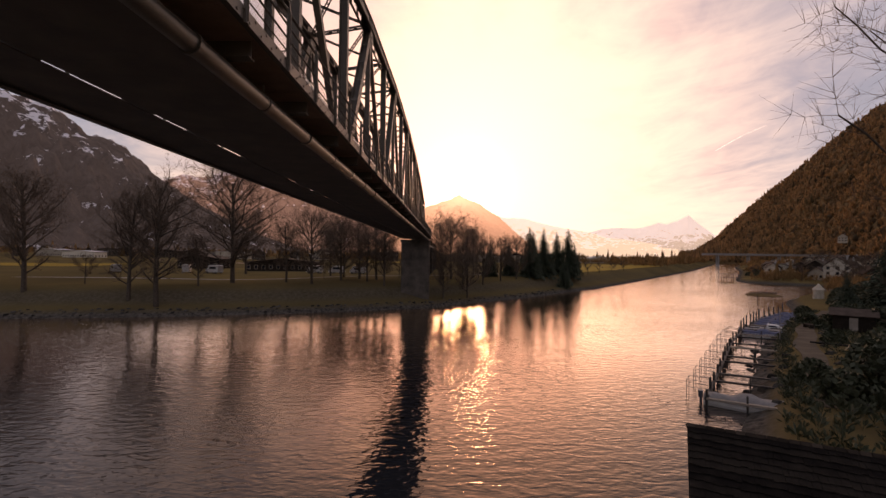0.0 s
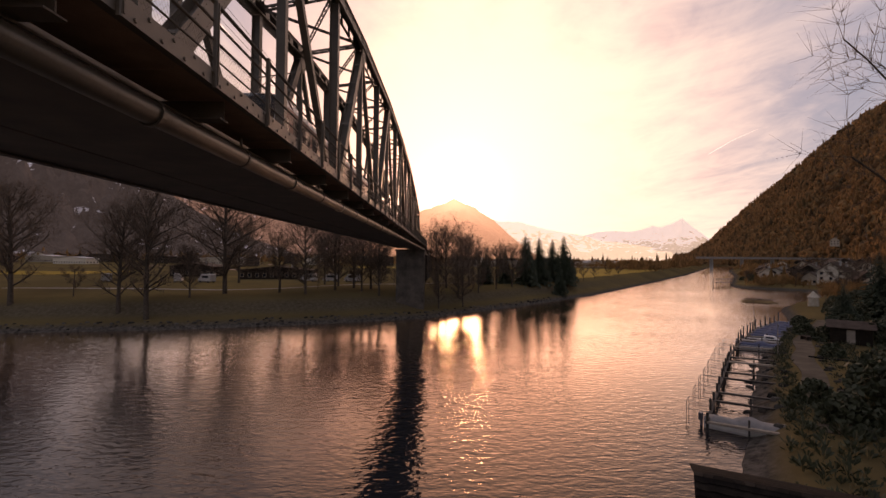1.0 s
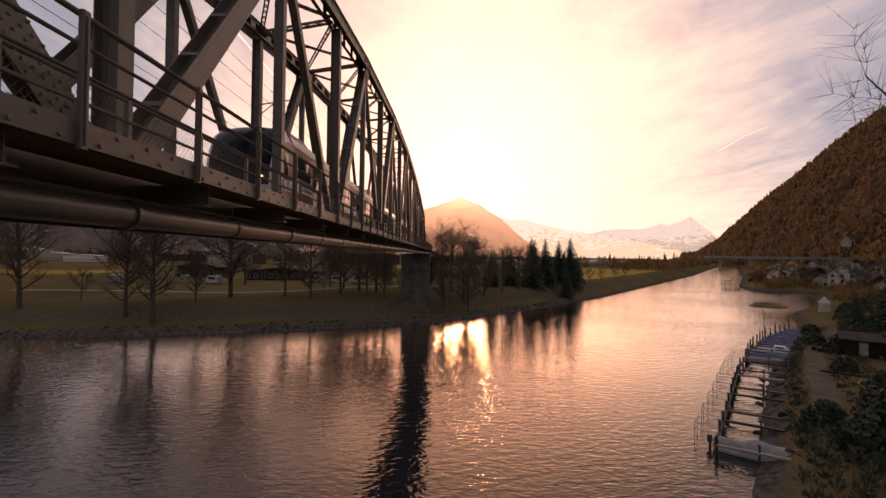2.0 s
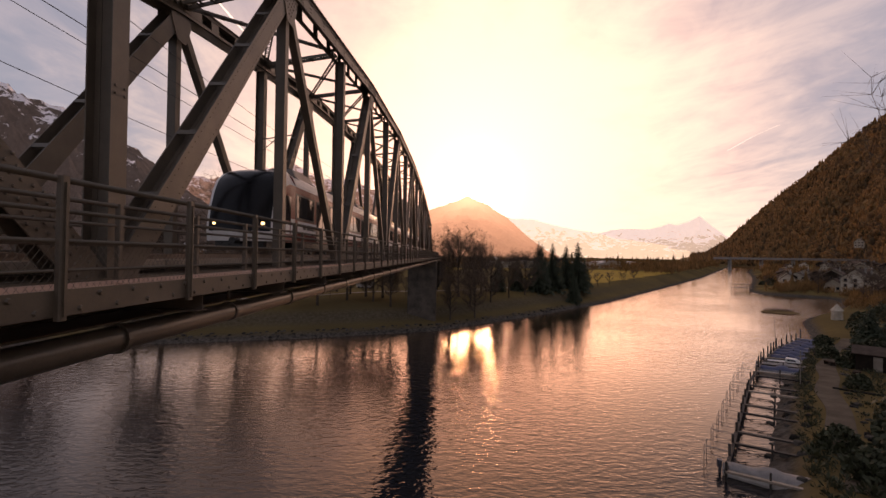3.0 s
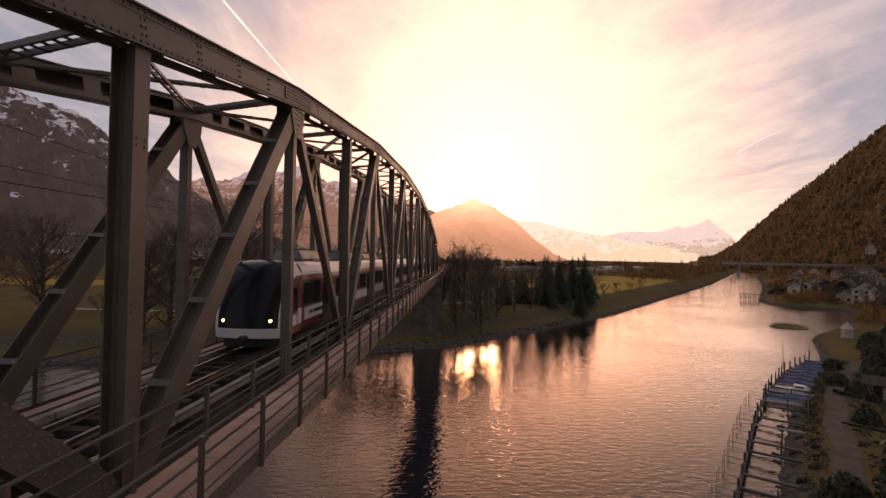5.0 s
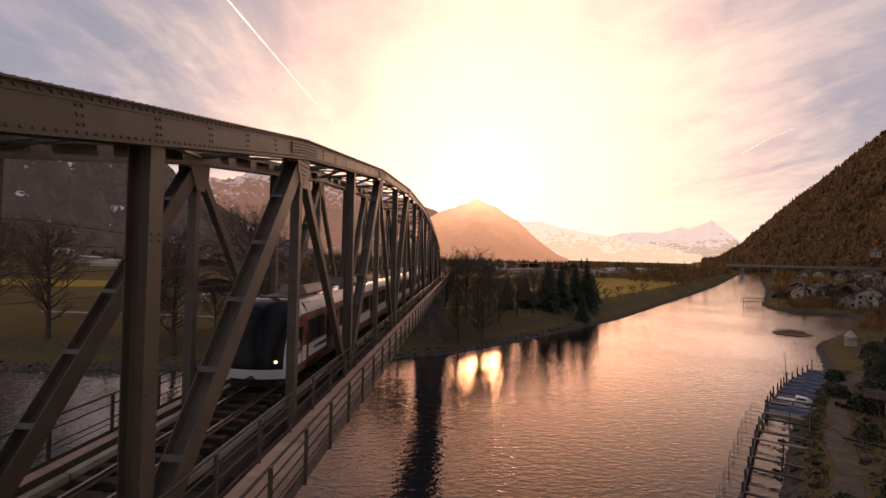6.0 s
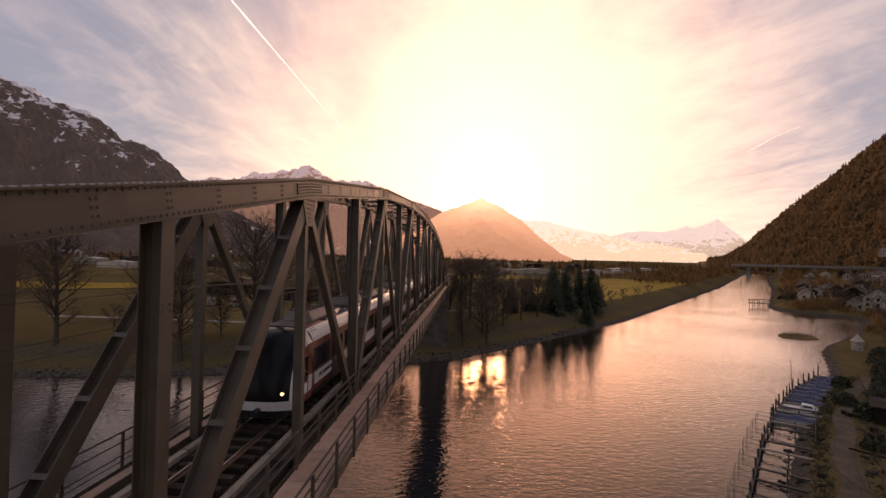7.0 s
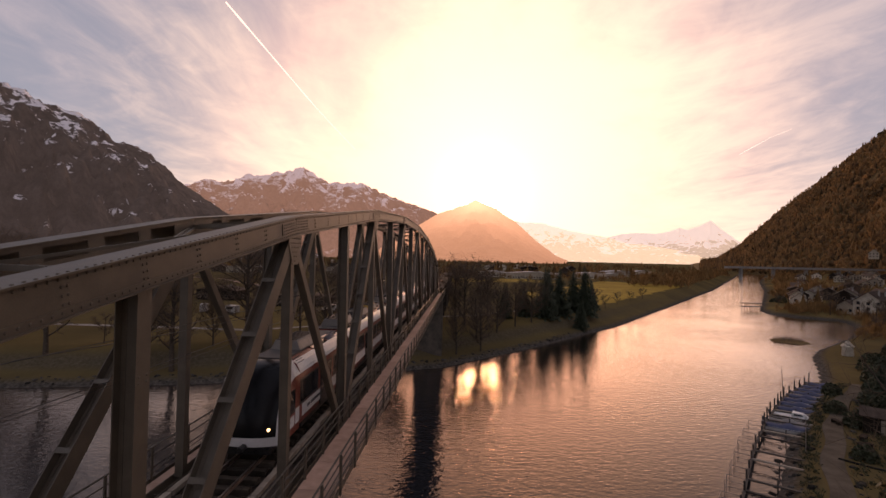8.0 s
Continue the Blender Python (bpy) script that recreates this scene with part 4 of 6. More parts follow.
def body_ring(y, top_scale=1.0, half=SIDE_HALF, low=0.55, lift=0.0):
    """The cross-section of a coach: straight sides, rounded roof edge, flat roof."""
    pts = [(-half + 0.08, low), (-half, low + 0.35), (-half, 2.55), (-half + 0.04, 2.85), (-half + 0.16, 3.10), (-half + 0.38, 3.27), (-half + 0.8, 3.34)]
    pts += [(-x, z) for x, z in reversed(pts)]
    return [(x, y, low + (z - low) * top_scale + lift) for x, z in pts]


def loft(g, rings, close=True):
    n = len(rings[0])
    vs = [p for r in rings for p in r]
    fs = []
    for i in range(len(rings) - 1):
        for j in range(n if close else n - 1):
            a, b = i * n + j, i * n + (j + 1) % n
            fs.append((a, b, b + n, a + n))
    fs += [tuple(range(n - 1, -1, -1)), tuple((len(rings) - 1) * n + i for i in range(n))]
    g.mesh(vs, fs)


def side_panel(g, y0, y1, z0, z1, proud, side=1):
    """A flat panel let onto the straight coach side."""
    xa, xb = sorted((side * (SIDE_HALF - 0.02), side * (SIDE_HALF + proud)))
    g.box(xa, xb, y0, y1, z0, z1, bevel=0.004)


def coach(train, y0, y1, cab):
    """One car body with its stripe, windows, doors, roof gear and bogies; y0 is the end nearest to the cab."""
    body = new("car_body")
    body.parent = train
    tagged(body, "red coach body with white roof stripe" if not cab else "red leading car with white framed cab")
    start = y0 + (2.12 if cab else 0.35)
    g = Geo()
    loft(g, [body_ring(start), body_ring(y1 - 0.35)])
    part("shell", g, M_TRAIN_RED, body, smooth=False)
    # white cant stripe along the roof edge, dark roof between
    for s in (-1, 1):
        g = Geo()
        outer = [(SIDE_HALF + 0.008, 2.74), (SIDE_HALF - 0.012, 2.80), (SIDE_HALF - 0.03, 2.88), (SIDE_HALF - 0.15, 3.125), (SIDE_HALF - 0.32, 3.262)]
        for (xa, za), (xb, zb) in zip(outer, outer[1:]):
            g.face([(s * xa, start, za), (s * xa, y1 - 0.35, za), (s * xb, y1 - 0.35, zb), (s * xb, start, zb)])
        part("white_stripe", g, M_TRAIN_WHITE, body, "white painted roof-edge stripe")
        g = Geo()
        side_panel(g, start + 0.3, y1 - 0.5, 0.86, 1.38, 0.012, s)
        part("lower_stripe", g, M_TRAIN_WHITE, body, "white lower side band")
    g = Geo()
    g.box(-0.74, 0.74, start, y1 - 0.35, 3.30, 3.37, bevel=0.01)
    part("roof", g, M_TRAIN_ROOF, body)
    # windows and doors
    length = y1 - 0.35 - start
    n = max(3, int(length / 2.0))
    pitch = length / n
    for i in range(n):
        ya, yb = start + i * pitch + 0.14, start + (i + 1) * pitch - 0.14
        for s in (-1, 1):
            if i in (n // 3, n - 2):
                g = Geo()
                side_panel(g, ya + 0.15, yb - 0.15, 0.60, 2.46, 0.018, s)
                door = part("door", g, M_TRAIN_DARK, body, "dark sliding door")
                for da, db in ((ya + 0.22, (ya + yb) / 2 - 0.05), ((ya + yb) / 2 + 0.05, yb - 0.22)):
                    g = Geo()
                    side_panel(g, da, db, 1.25, 2.34, 0.026, s)
                    part("pane", g, M_GLASS_DARK, door)
            else:
                g = Geo()
                side_panel(g, ya - 0.13, yb + 0.13, 1.42, 2.48, 0.012, s)
                band = part("window", g, M_TRAIN_DARK, body)
                g = Geo()
                side_panel(g, ya, yb, 1.52, 2.40, 0.022, s)
                part("pane", g, M_GLASS_DARK, band)
            # roof-edge skylight
            if not cab or i > 0:
                g = Geo()
                x0, z0, x1, z1 = s * (SIDE_HALF - 0.30), 3.272, s * (SIDE_HALF - 0.74), 3.40
                if i % 5 != 4:
                    g.mesh([(x0, ya, z0), (x0, yb, z0), (x1, yb, z1), (x1, ya, z1), (x0, ya, z0 - 0.05), (x0, yb, z0 - 0.05), (x1, yb, z1 - 0.08), (x1, ya, z1 - 0.08)],
                           [(0, 1, 2, 3), (4, 7, 6, 5), (0, 4, 5, 1), (1, 5, 6, 2), (2, 6, 7, 3), (3, 7, 4, 0)])
                    part("skylight", g, M_TRAIN_BLUE if (i + (s > 0)) % 3 == 0 else M_GLASS_DARK, body)
    # roof gear
    y = start + (1.6 if cab else 0.9)
    k = 0
    while y < y1 - 3.2:
        unit_len = (2.6, 1.5, 2.2)[k % 3]
        g = Geo()
        hgt = (0.42, 0.30, 0.36)[k % 3]
        g.mesh([(-0.70, y, 3.36), (0.70, y, 3.36), (0.70, y + unit_len, 3.36), (-0.70, y + unit_len, 3.36),
                (-0.50, y + 0.08, 3.36 + hgt), (0.50, y + 0.08, 3.36 + hgt), (0.50, y + unit_len - 0.08, 3.36 + hgt), (-0.50, y + unit_len - 0.08, 3.36 + hgt)],
               [(4, 5, 6, 7), (0, 1, 5, 4), (1, 2, 6, 5), (2, 3, 7, 6), (3, 0, 4, 7)])
        gear = part("roof_unit", g, M_TRAIN_YELLOW if k % 5 == 3 else M_TRAIN_GREY, body, "ribbed grey air-conditioning unit")
        ribs = Geo()
        for r in range(int(unit_len / 0.25)):
            yy = y + 0.16 + r * 0.25
            ribs.box(-0.46, 0.46, yy, yy + 0.05, 3.36 + hgt, 3.36 + hgt + 0.035)
        part("ribs", ribs, M_TRAIN_DARK, gear)
        for s in (-1, 1):
            lou = Geo()
            for h0, h1 in ((0.14, 0.86),):
                xa, xb = s * (0.70 - 0.20 * h0 + 0.012), s * (0.70 - 0.20 * h1 + 0.012)
                za, zb = 3.36 + hgt * h0, 3.36 + hgt * h1
                for ya, yb in ((y + 0.15, y + unit_len / 2 - 0.05), (y + unit_len / 2 + 0.05, y + unit_len - 0.15)):
                    lou.face([(xa, ya, za), (xa, yb, za), (xb, yb, zb), (xb, ya, zb)][:: s])
            part("louvre", lou, M_GALV, gear)
        y += unit_len + (0.5, 0.9, 0.35)[k % 3]
        k += 1
    g = Geo()
    g.box(-1.18, 1.18, start + 0.6, y1 - 0.8, 0.28, 0.56, bevel=0.03)
    part("underframe", g, M_TRAIN_DARK, body)
    for yb in (start + 1.7, y1 - 2.4):
        g = Geo()
        g.box(-0.85, 0.85, yb - 1.1, yb + 1.1, 0.24, 0.42, bevel=0.03)
        part_ob = part("bogie_frame", g, M_TRAIN_DARK, body)
        for dy in (-0.8, 0.8):
            for s in (-1, 1):
                g = Geo()
                g.tube((s * 0.46, yb + dy, 0.36), (s * 0.58, yb + dy, 0.36), 0.36, sides=18)
                part("wheel", g, M_TRAIN_DARK, part_ob)
    return body, start


def cab_front(train, body, y0, start):
    """The raked cab: dark glazed front inside a white hoop, red flanks, two headlamps."""
    edge = [(0.0, 3.34), (0.62, 3.30), (1.08, 3.12), (1.45, 2.78), (1.74, 2.32), (1.95, 1.80), (2.08, 1.28), (2.12, 0.84), (2.06, 0.48)]
    deep = start - y0
    k = deep / 2.12

    def at(u, v):
        dy, z = edge[u]
        half = SIDE_HALF * (1 - 0.05 * (dy / 2.12) ** 2)
        if u == 0:
            half -= 0.34
        elif u == 1:
            half -= 0.18
        elif u == 2:
            half -= 0.05
        return Vector((half * v, start - k * dy + 0.30 * abs(v) ** 2.6 * min(1.0, dy), z - 0.05 * v * v * (1 if u < 3 else 0)))

    cols = [-1, -0.90, -0.6, -0.3, 0, 0.3, 0.6, 0.90, 1]
    glass, hoop = Geo(), Geo()
    for u in range(len(edge) - 1):
        for i in range(len(cols) - 1):
            side_strip = i in (0, len(cols) - 2)
            g = hoop if side_strip or u >= 7 else glass
            g.face([at(u, cols[i]), at(u + 1, cols[i]), at(u + 1, cols[i + 1]), at(u, cols[i + 1])])
    pane = part("windscreen", glass, M_SCREEN, body, "dark raked windscreen and front mask")
    weld = bmesh.new()
    weld.from_mesh(pane.data)
    bmesh.ops.remove_doubles(weld, verts=weld.verts, dist=0.001)
    for f in weld.faces:
        f.smooth = True
    weld.to_mesh(pane.data)
    weld.free()
    for s in (-1, 1):
        inner = []
        for u in range(len(edge)):
            p = at(u, s)
            tall = max(0.0, min(1.0, (p.z - 0.5) / 1.6))
            inner.append(Vector((s * (SIDE_HALF + 0.004 - 0.03 * (edge[u][0] / 2.12) ** 2), min(start, p.y + 0.17 * k + 0.05), min(2.74, p.z - 0.15 * tall))))
        inner[0] = Vector((s * (SIDE_HALF + 0.004), start, 2.74))
        for u in range(len(edge) - 1):
            quad = [at(u, s), at(u + 1, s), inner[u + 1], inner[u]]
            hoop.face(quad if s > 0 else quad[::-1])
        flank = Geo()
        ring = inner + [Vector((s * SIDE_HALF, start, 0.48))]
        flank.face(ring if s > 0 else ring[::-1])
        part("cab_flank", flank, M_TRAIN_RED, body, "red cab flank")
        g = Geo()
        side_panel(g, start - 1.38, start - 0.50, 1.32, 2.26, 0.014, s)
        part("cab_window", g, M_GLASS_DARK, body)
        for dy, hh in ((-1.0, 0.40), (-0.46, 0.62)):
            g = Geo()
            side_panel(g, start + dy, start + dy + 0.40, 0.80, 0.80 + hh, 0.02, s)
            part("livery_block", g, M_TRAIN_WHITE, body, "white livery mark")
        g = Geo()
        c = at(6, s * 0.70)
        g.tube((c.x, c.y + 0.05, 1.12), (c.x, c.y - 0.03, 1.12), 0.062, sides=12)
        part("headlamp", g, M_LAMP, body, "lit round headlamp")
    part("cab_hoop", hoop, M_TRAIN_WHITE, body, "white moulded cab surround")
    g = Geo()
    g.tube((0, y0 - 0.3, 0.5), (0, y0 + 0.1, 0.5), 0.12, sides=10)
    g.box(-0.95, 0.95, y0 + 0.25, y0 + 0.9, 0.14, 0.5, bevel=0.08)
    part("coupler", g, M_TRAIN_DARK, body)
    g = Geo()
    for i in range(6):
        for j in range(3):
            y, x = start + 0.10 + i * 0.13, SIDE_HALF - 0.17 - j * 0.10
            z = 3.14 + j * 0.075
            g.box(x - 0.032, x + 0.032, y, y + 0.075, z, z + 0.016)
    part("vent", g, M_TRAIN_DARK, body, "black slotted vent")
    for kk, wdt in enumerate((0.34, 1.35)):
        g = Geo()
        ya = start + 0.9 + (0 if kk == 0 else 0.48)
        side_panel(g, ya, ya + wdt, 1.06, 1.20, 0.018, 1)
        part("lettering_bar", g, M_TRAIN_DARK, body, "dark lettering")


train = thing("passenger_train", "red and white narrow-gauge passenger train crossing the bridge", "train", (MID_X, NOSE_Y, RAIL_Z))
y = 0.0
for k in range(6):
    long = (9.6, 15.5, 15.5, 15.5, 15.5, 15.5)[k]
    body, start = coach(train, y, y + long, k == 0)
    if k == 0:
        cab_front(train, body, y, start)
    else:
        g = Geo()
        for r in range(5):
            yy = y - 0.34 + r * 0.14
            g.box(-1.12, 1.12, yy, yy + 0.09, 0.6, 3.1, bevel=0.03)
            g.box(-1.05, 1.05, yy + 0.09, yy + 0.14, 0.65, 3.05)
        part("gangway_bellows", g, M_TRAIN_DARK, train, "black folding gangway bellows")
    y += long


# ---- trees ----
def bare_tree(height, seed, width=0.30, clear=0.2, limbs=34, lift=0.55, whip=1.0, twig=1.0, girth=1.0, tips=4):
    """Trunk and twig meshes of a leafless tree: a leader, rising limbs, branches and fine twigs."""
    rng = random.Random(seed)
    trunk, twigs = Geo(), Geo()

    def shoot(g, p, d, length, r, n, sides, curl, rise):
        """A bending shoot; returns the points along it with their directions."""
        out = []
        for i in range(n):
            d = (d + Vector((rng.uniform(-1, 1), rng.uniform(-1, 1), rng.uniform(-1, 1))) * curl + Vector((0, 0, rise))).normalized()
            q = p + d * (length / n)
            r2 = r * (1 - 0.8 / n)
            g.tube(p, q, r, r2, sides, False)
            p, r = q, r2
            out.append((p.copy(), d.copy(), r))
        return out

    def sideways(d, open_):
        v = Vector((rng.uniform(-1, 1), rng.uniform(-1, 1), rng.uniform(-0.6, 1)))
        v = (v - d * v.dot(d)).normalized()
        return (d * (1 - open_) + v * open_).normalized()

    spine = shoot(trunk, Vector((0, 0, -0.3)), Vector((0, 0, 1)), height * 0.92, height * 0.021 * girth, 12, 8, 0.035, 0.05)
    for k in range(limbs):
        f = clear + (0.97 - clear) * ((k + rng.random()) / limbs) ** 0.9
        p, d, r = spine[min(11, int(f * 12))]
        p = p - d * rng.random() * height * 0.07
        t = k * 2.4 + rng.uniform(-0.5, 0.5)
        u = (f - clear) / (1 - clear)
        reach = height * width * (0.55 + 1.6 * u * (1.05 - u)) * rng.uniform(0.75, 1.15) * (1.0 if u < 0.8 else 0.62)
        rise = lift + 0.5 * u
        dirn = Vector((math.cos(t), math.sin(t), rise)).normalized()
        for q, e, rr in shoot(trunk, p, dirn, reach, height * 0.0075 * girth * (1.15 - 0.6 * u), 6, 5, 0.16, 0.05)[1:]:
            for _ in range(2):
                second = shoot(twigs, q, sideways(e, 0.55), reach * rng.uniform(0.22, 0.42) * whip, max(0.026 * twig, rr * 0.6 * twig), 3, 3, 0.2, 0.06)
                for q2, e2, r2 in second:
                    for _ in range(tips):
                        shoot(twigs, q2, sideways(e2, 0.6), reach * rng.uniform(0.09, 0.24) * whip, max(0.017 * twig, r2 * 0.6), 1, 3, 0.3, 0.06)
    return trunk, twigs


def make_bare_tree(height, seed, label, at, group="bare trees on the river bank", **more):
    trunk, twigs = bare_tree(height, seed, **more)
    tree = thing("bare_tree", label, "tree", at, group)
    part("trunk", trunk, M_BARK, tree, smooth=True)
    part("crown", twigs, M_TWIG, tree, "fine leafless twigs")
    return tree


def gz(x, y):
    return float(ground_height(np.array([x]), np.array([y]))[0])


kinds = [
    make_bare_tree(21, 11, "tall leafless bank tree with dense upright twigs", (0, 0, 0), width=0.38, limbs=42, tips=5),
    make_bare_tree(24, 23, "tall leafless bank tree with a slender crown", (0, 0, 0), width=0.33, clear=0.2, limbs=42, tips=5),
    make_bare_tree(21, 37, "broad leafless tree with a rounded crown", (0, 0, 0), width=0.5, clear=0.15, limbs=46, lift=0.42, tips=5),
    make_bare_tree(5.4, 41, "small bare fruit tree on the meadow", (0, 0, 0), group="small bare trees", width=0.42, clear=0.3, limbs=12, lift=0.25),
]
more_spots = [(-1, 107, 0.52), (-15, 105, 0.55), (5, 112, 0.5), (-20, 110, 0.6), (-24, 120, 0.62), (-30, 128, 0.7), (-16, 112, 0.5), (4, 118, 0.5), (10, 126, 0.55), (16, 134, 0.6), (-2, 134, 0.7), (22, 142, 0.6), (-36, 136, 0.7), (6, 146, 0.7)]
spots = [(0, -81, 84, 1.07), (1, -55.5, 84, 1.03), (0, -61.5, 85.0, 0.95), (2, -48.2, 99, 1.17), (1, -98, 84, 1.0), (0, -108, 88, 1.0), (2, -31, 101, 0.75), (1, -38, 104, 0.6), (0, -52, 92, 0.5), (2, -110, 98, 1.0), (2, -19, 118, 0.86), (0, -27, 112, 0.78), (1, -128, 86, 0.9), (2, 1, 128, 0.8), (0, 8, 138, 0.7), (1, -8, 121, 0.7), (2, -64, 140, 0.9), (0, -150, 110, 1.1)] + [(i % 3, x, y, s) for i, (x, y, s) in enumerate(more_spots)]
for i, (k, x, y, s) in enumerate(spots):
    m = Matrix.Translation((x, y, gz(x, y))) @ Matrix.Rotation(i * 1.7, 4, "Z")
    if i in (0, 1, 3):
        ob = kinds[(0, 1, None, 2)[i]]
        ob.matrix_basis = m
    else:
        ob = copy_thing(kinds[k], m)
    ob.scale = (s, s, s)
small_spots = [(-75, 91, 1.1), (-33, 118, 0.9), (-24, 122, 0.9), (-14, 128, 1.0), (60, 190, 1.0), (70, 205, 1.0), (82, 222, 0.9), (95, 240, 1.0), (52, 180, 1.5), (-38, 124, 0.8)]
for i, (x, y, s) in enumerate(small_spots):
    m = Matrix.Translation((x, y, gz(x, y))) @ Matrix.Rotation(i * 2.1, 4, "Z")
    ob = kinds[3] if i == 0 else copy_thing(kinds[3], m)
    ob.matrix_basis = m
    ob.scale = (s, s, s)


def fir(height, seed):
    """A fir: tapered trunk and drooping whorls of needle sprays."""
    rng = random.Random(seed)
    trunk, needles = Geo(), Geo()
    trunk.tube((0, 0, -0.3), (0, 0, height * 0.96), height * 0.016, 0.02, 7, False)
    z = height * 0.06
    while z < height * 0.985:
        f = z / height
        reach = height * 0.27 * (1 - f) ** 0.8 + 0.15
        n = 11 if f < 0.6 else 8
        for i in range(n):
            t = 2 * math.pi * (i + rng.random()) / n
            r = reach * rng.uniform(0.65, 1.15)
            out, side = Vector((math.cos(t), math.sin(t), 0)), Vector((-math.sin(t), math.cos(t), 0))
            a = Vector((0, 0, z))
            segs = 3
            for s in range(segs):
                f0, f1 = s / segs, (s + 1) / segs
                p, q = a + out * r * f0 + Vector((0, 0, -r * 0.34 * f0 ** 1.4)), a + out * r * f1 + Vector((0, 0, -r * 0.34 * f1 ** 1.4))
                wd = r * (0.24 - 0.16 * f0) * rng.uniform(0.8, 1.3)
                needles.face([p, p.lerp(q, 0.7) + side * wd - Vector((0, 0, wd * 0.5)), q, p.lerp(q, 0.7) - side * wd - Vector((0, 0, wd * 0.5))])
                needles.face([p, p.lerp(q, 0.6) + Vector((0, 0, wd * 0.35)), q, p.lerp(q, 0.6) - Vector((0, 0, wd * 0.9))])
        z += height * 0.028 * (1.25 - 0.5 * f)
    return trunk, needles


def make_fir(height, seed, at, label="dark green fir with drooping branches", group="firs"):
    trunk, needles = fir(height, seed)
    tree = thing("fir_tree", label, "fir tree", at, group)
    part("trunk", trunk, M_BARK, tree)
    part("crown", needles, M_FIR, tree)
    return tree


firs = [make_fir(19, 3, (0, 0, 0)), make_fir(15, 8, (0, 0, 0))]
fir_spots = [(0, 28, 152, 0.92), (1, 34.5, 160, 1.15), (0, 42, 171, 0.88), (0, 45.5, 168, 1.0), (1, 21, 152, 0.8), (1, 52, 182, 0.8), (0, 33, 172, 0.9), (1, 14, 146, 0.8), (1, 40, 152, 0.7)]
for i, (k, x, y, s) in enumerate(fir_spots):
    m = Matrix.Translation((x, y, gz(x, y))) @ Matrix.Rotation(i * 1.3, 4, "Z")
    ob = firs[i] if i < 2 else copy_thing(firs[k], m)
    ob.matrix_basis = m
    ob.scale = (s * 1.1, s * 1.1, s)

# dark evergreens and hedges on the near right bank
right_firs = [(0, 69, 66, 0.62), (1, 62, 58, 0.75), (0, 78, 80, 0.7), (1, 58, 50, 0.6), (0, 92, 92, 0.7), (1, 66, 74, 0.55), (1, 84, 70, 0.9), (0, 100, 84, 0.9), (0, 52, 42, 0.62), (1, 46, 33, 0.7), (0, 40, 26, 0.55), (1, 74, 60, 1.0), (0, 88, 76, 0.9), (1, 96, 70, 1.1), (0, 110, 96, 0.8), (1, 54, 38, 0.9), (0, 62, 46, 0.8), (1, 70, 52, 0.9), (0, 120, 104, 0.9), (1, 130, 118, 0.9), (1, 140, 130, 0.8), (0, 48, 28, 0.8), (1, 80, 62, 0.8)]
for i, (k, x, y, s) in enumerate(right_firs):
    ob = copy_thing(firs[k], Matrix.Translation((x, y, gz(x, y))) @ Matrix.Rotation(i * 0.9, 4, "Z"))
    ob.scale = (s * 1.25, s * 1.25, s)
    tagged(ob, "dark evergreen in a bank garden", group="garden evergreens")

# the bare tree whose upper branches stand beside the lifting-off point
make_bare_tree(17.2, 52, "leafless tree with long thin whip-like branches", (16.2, 14.2, 3.0), group="near bare tree", tips=5, width=0.38, clear=0.36, limbs=24, lift=1.0, whip=0.9, twig=0.42, girth=0.55)


def bush(name, at, r, h, seed, label):
    """A clipped-looking mass of many small leaf faces with gaps."""
    rng = random.Random(seed)
    g = Geo()
    for _ in range(int(420 * max(0.5, r))):
        t, u = rng.uniform(0, 6.283), rng.random()
        q = r * math.sqrt(1 - (u * 0.98) ** 2) * rng.uniform(0.72, 1.05)
        c = Vector((q * math.cos(t), q * math.sin(t), h * u * rng.uniform(0.9, 1.05)))
        a = Vector((rng.uniform(-1, 1), rng.uniform(-1, 1), rng.uniform(-1, 1))).normalized()
        b = a.cross(Vector((rng.uniform(-1, 1), rng.uniform(-1, 1), rng.uniform(-1, 1)))).normalized()
        s = rng.uniform(0.16, 0.34)
        g.face([c - a * s, c - b * s * 0.6, c + a * s, c + b * s * 0.6])
    stem = Geo()
    for k in range(5):
        t = k * 1.26
        stem.tube((0, 0, -0.2), (r * 0.5 * math.cos(t), r * 0.5 * math.sin(t), h * 0.7), 0.05, 0.015, 4, False)
    ob = thing(name, label, "bush", at, "garden bushes")
    part("leaves", g, M_HEDGE, ob)
    part("stems", stem, M_BARK, ob)
    return ob


bushes = [bush("evergreen_bush", (0, 0, 0), 1.6, 2.0, 2, "dense dark evergreen garden bush"), bush("evergreen_bush", (0, 0, 0), 2.4, 3.4, 4, "tall dark evergreen garden bush")]
bush_spots = [(0, 47.5, 55, 0.8), (1, 60, 62, 1.0), (0, 56, 66, 1.0), (1, 63, 70, 0.9), (0, 58, 72, 0.9), (1, 70, 77, 1.1), (0, 74, 84, 1.0), (1, 80, 90, 1.0), (0, 66, 83, 0.9), (1, 88, 100, 1.1), (0, 31, 38, 0.9), (1, 35, 36, 1.1), (1, 39, 40, 1.1), (1, 44, 40, 1.2), (0, 29, 33, 1.0), (1, 33, 28, 1.3), (1, 28, 24, 1.2), (0, 96, 108, 1.0), (1, 104, 112, 1.2), (1, 50, 46, 1.2), (1, 55, 48, 1.2)]
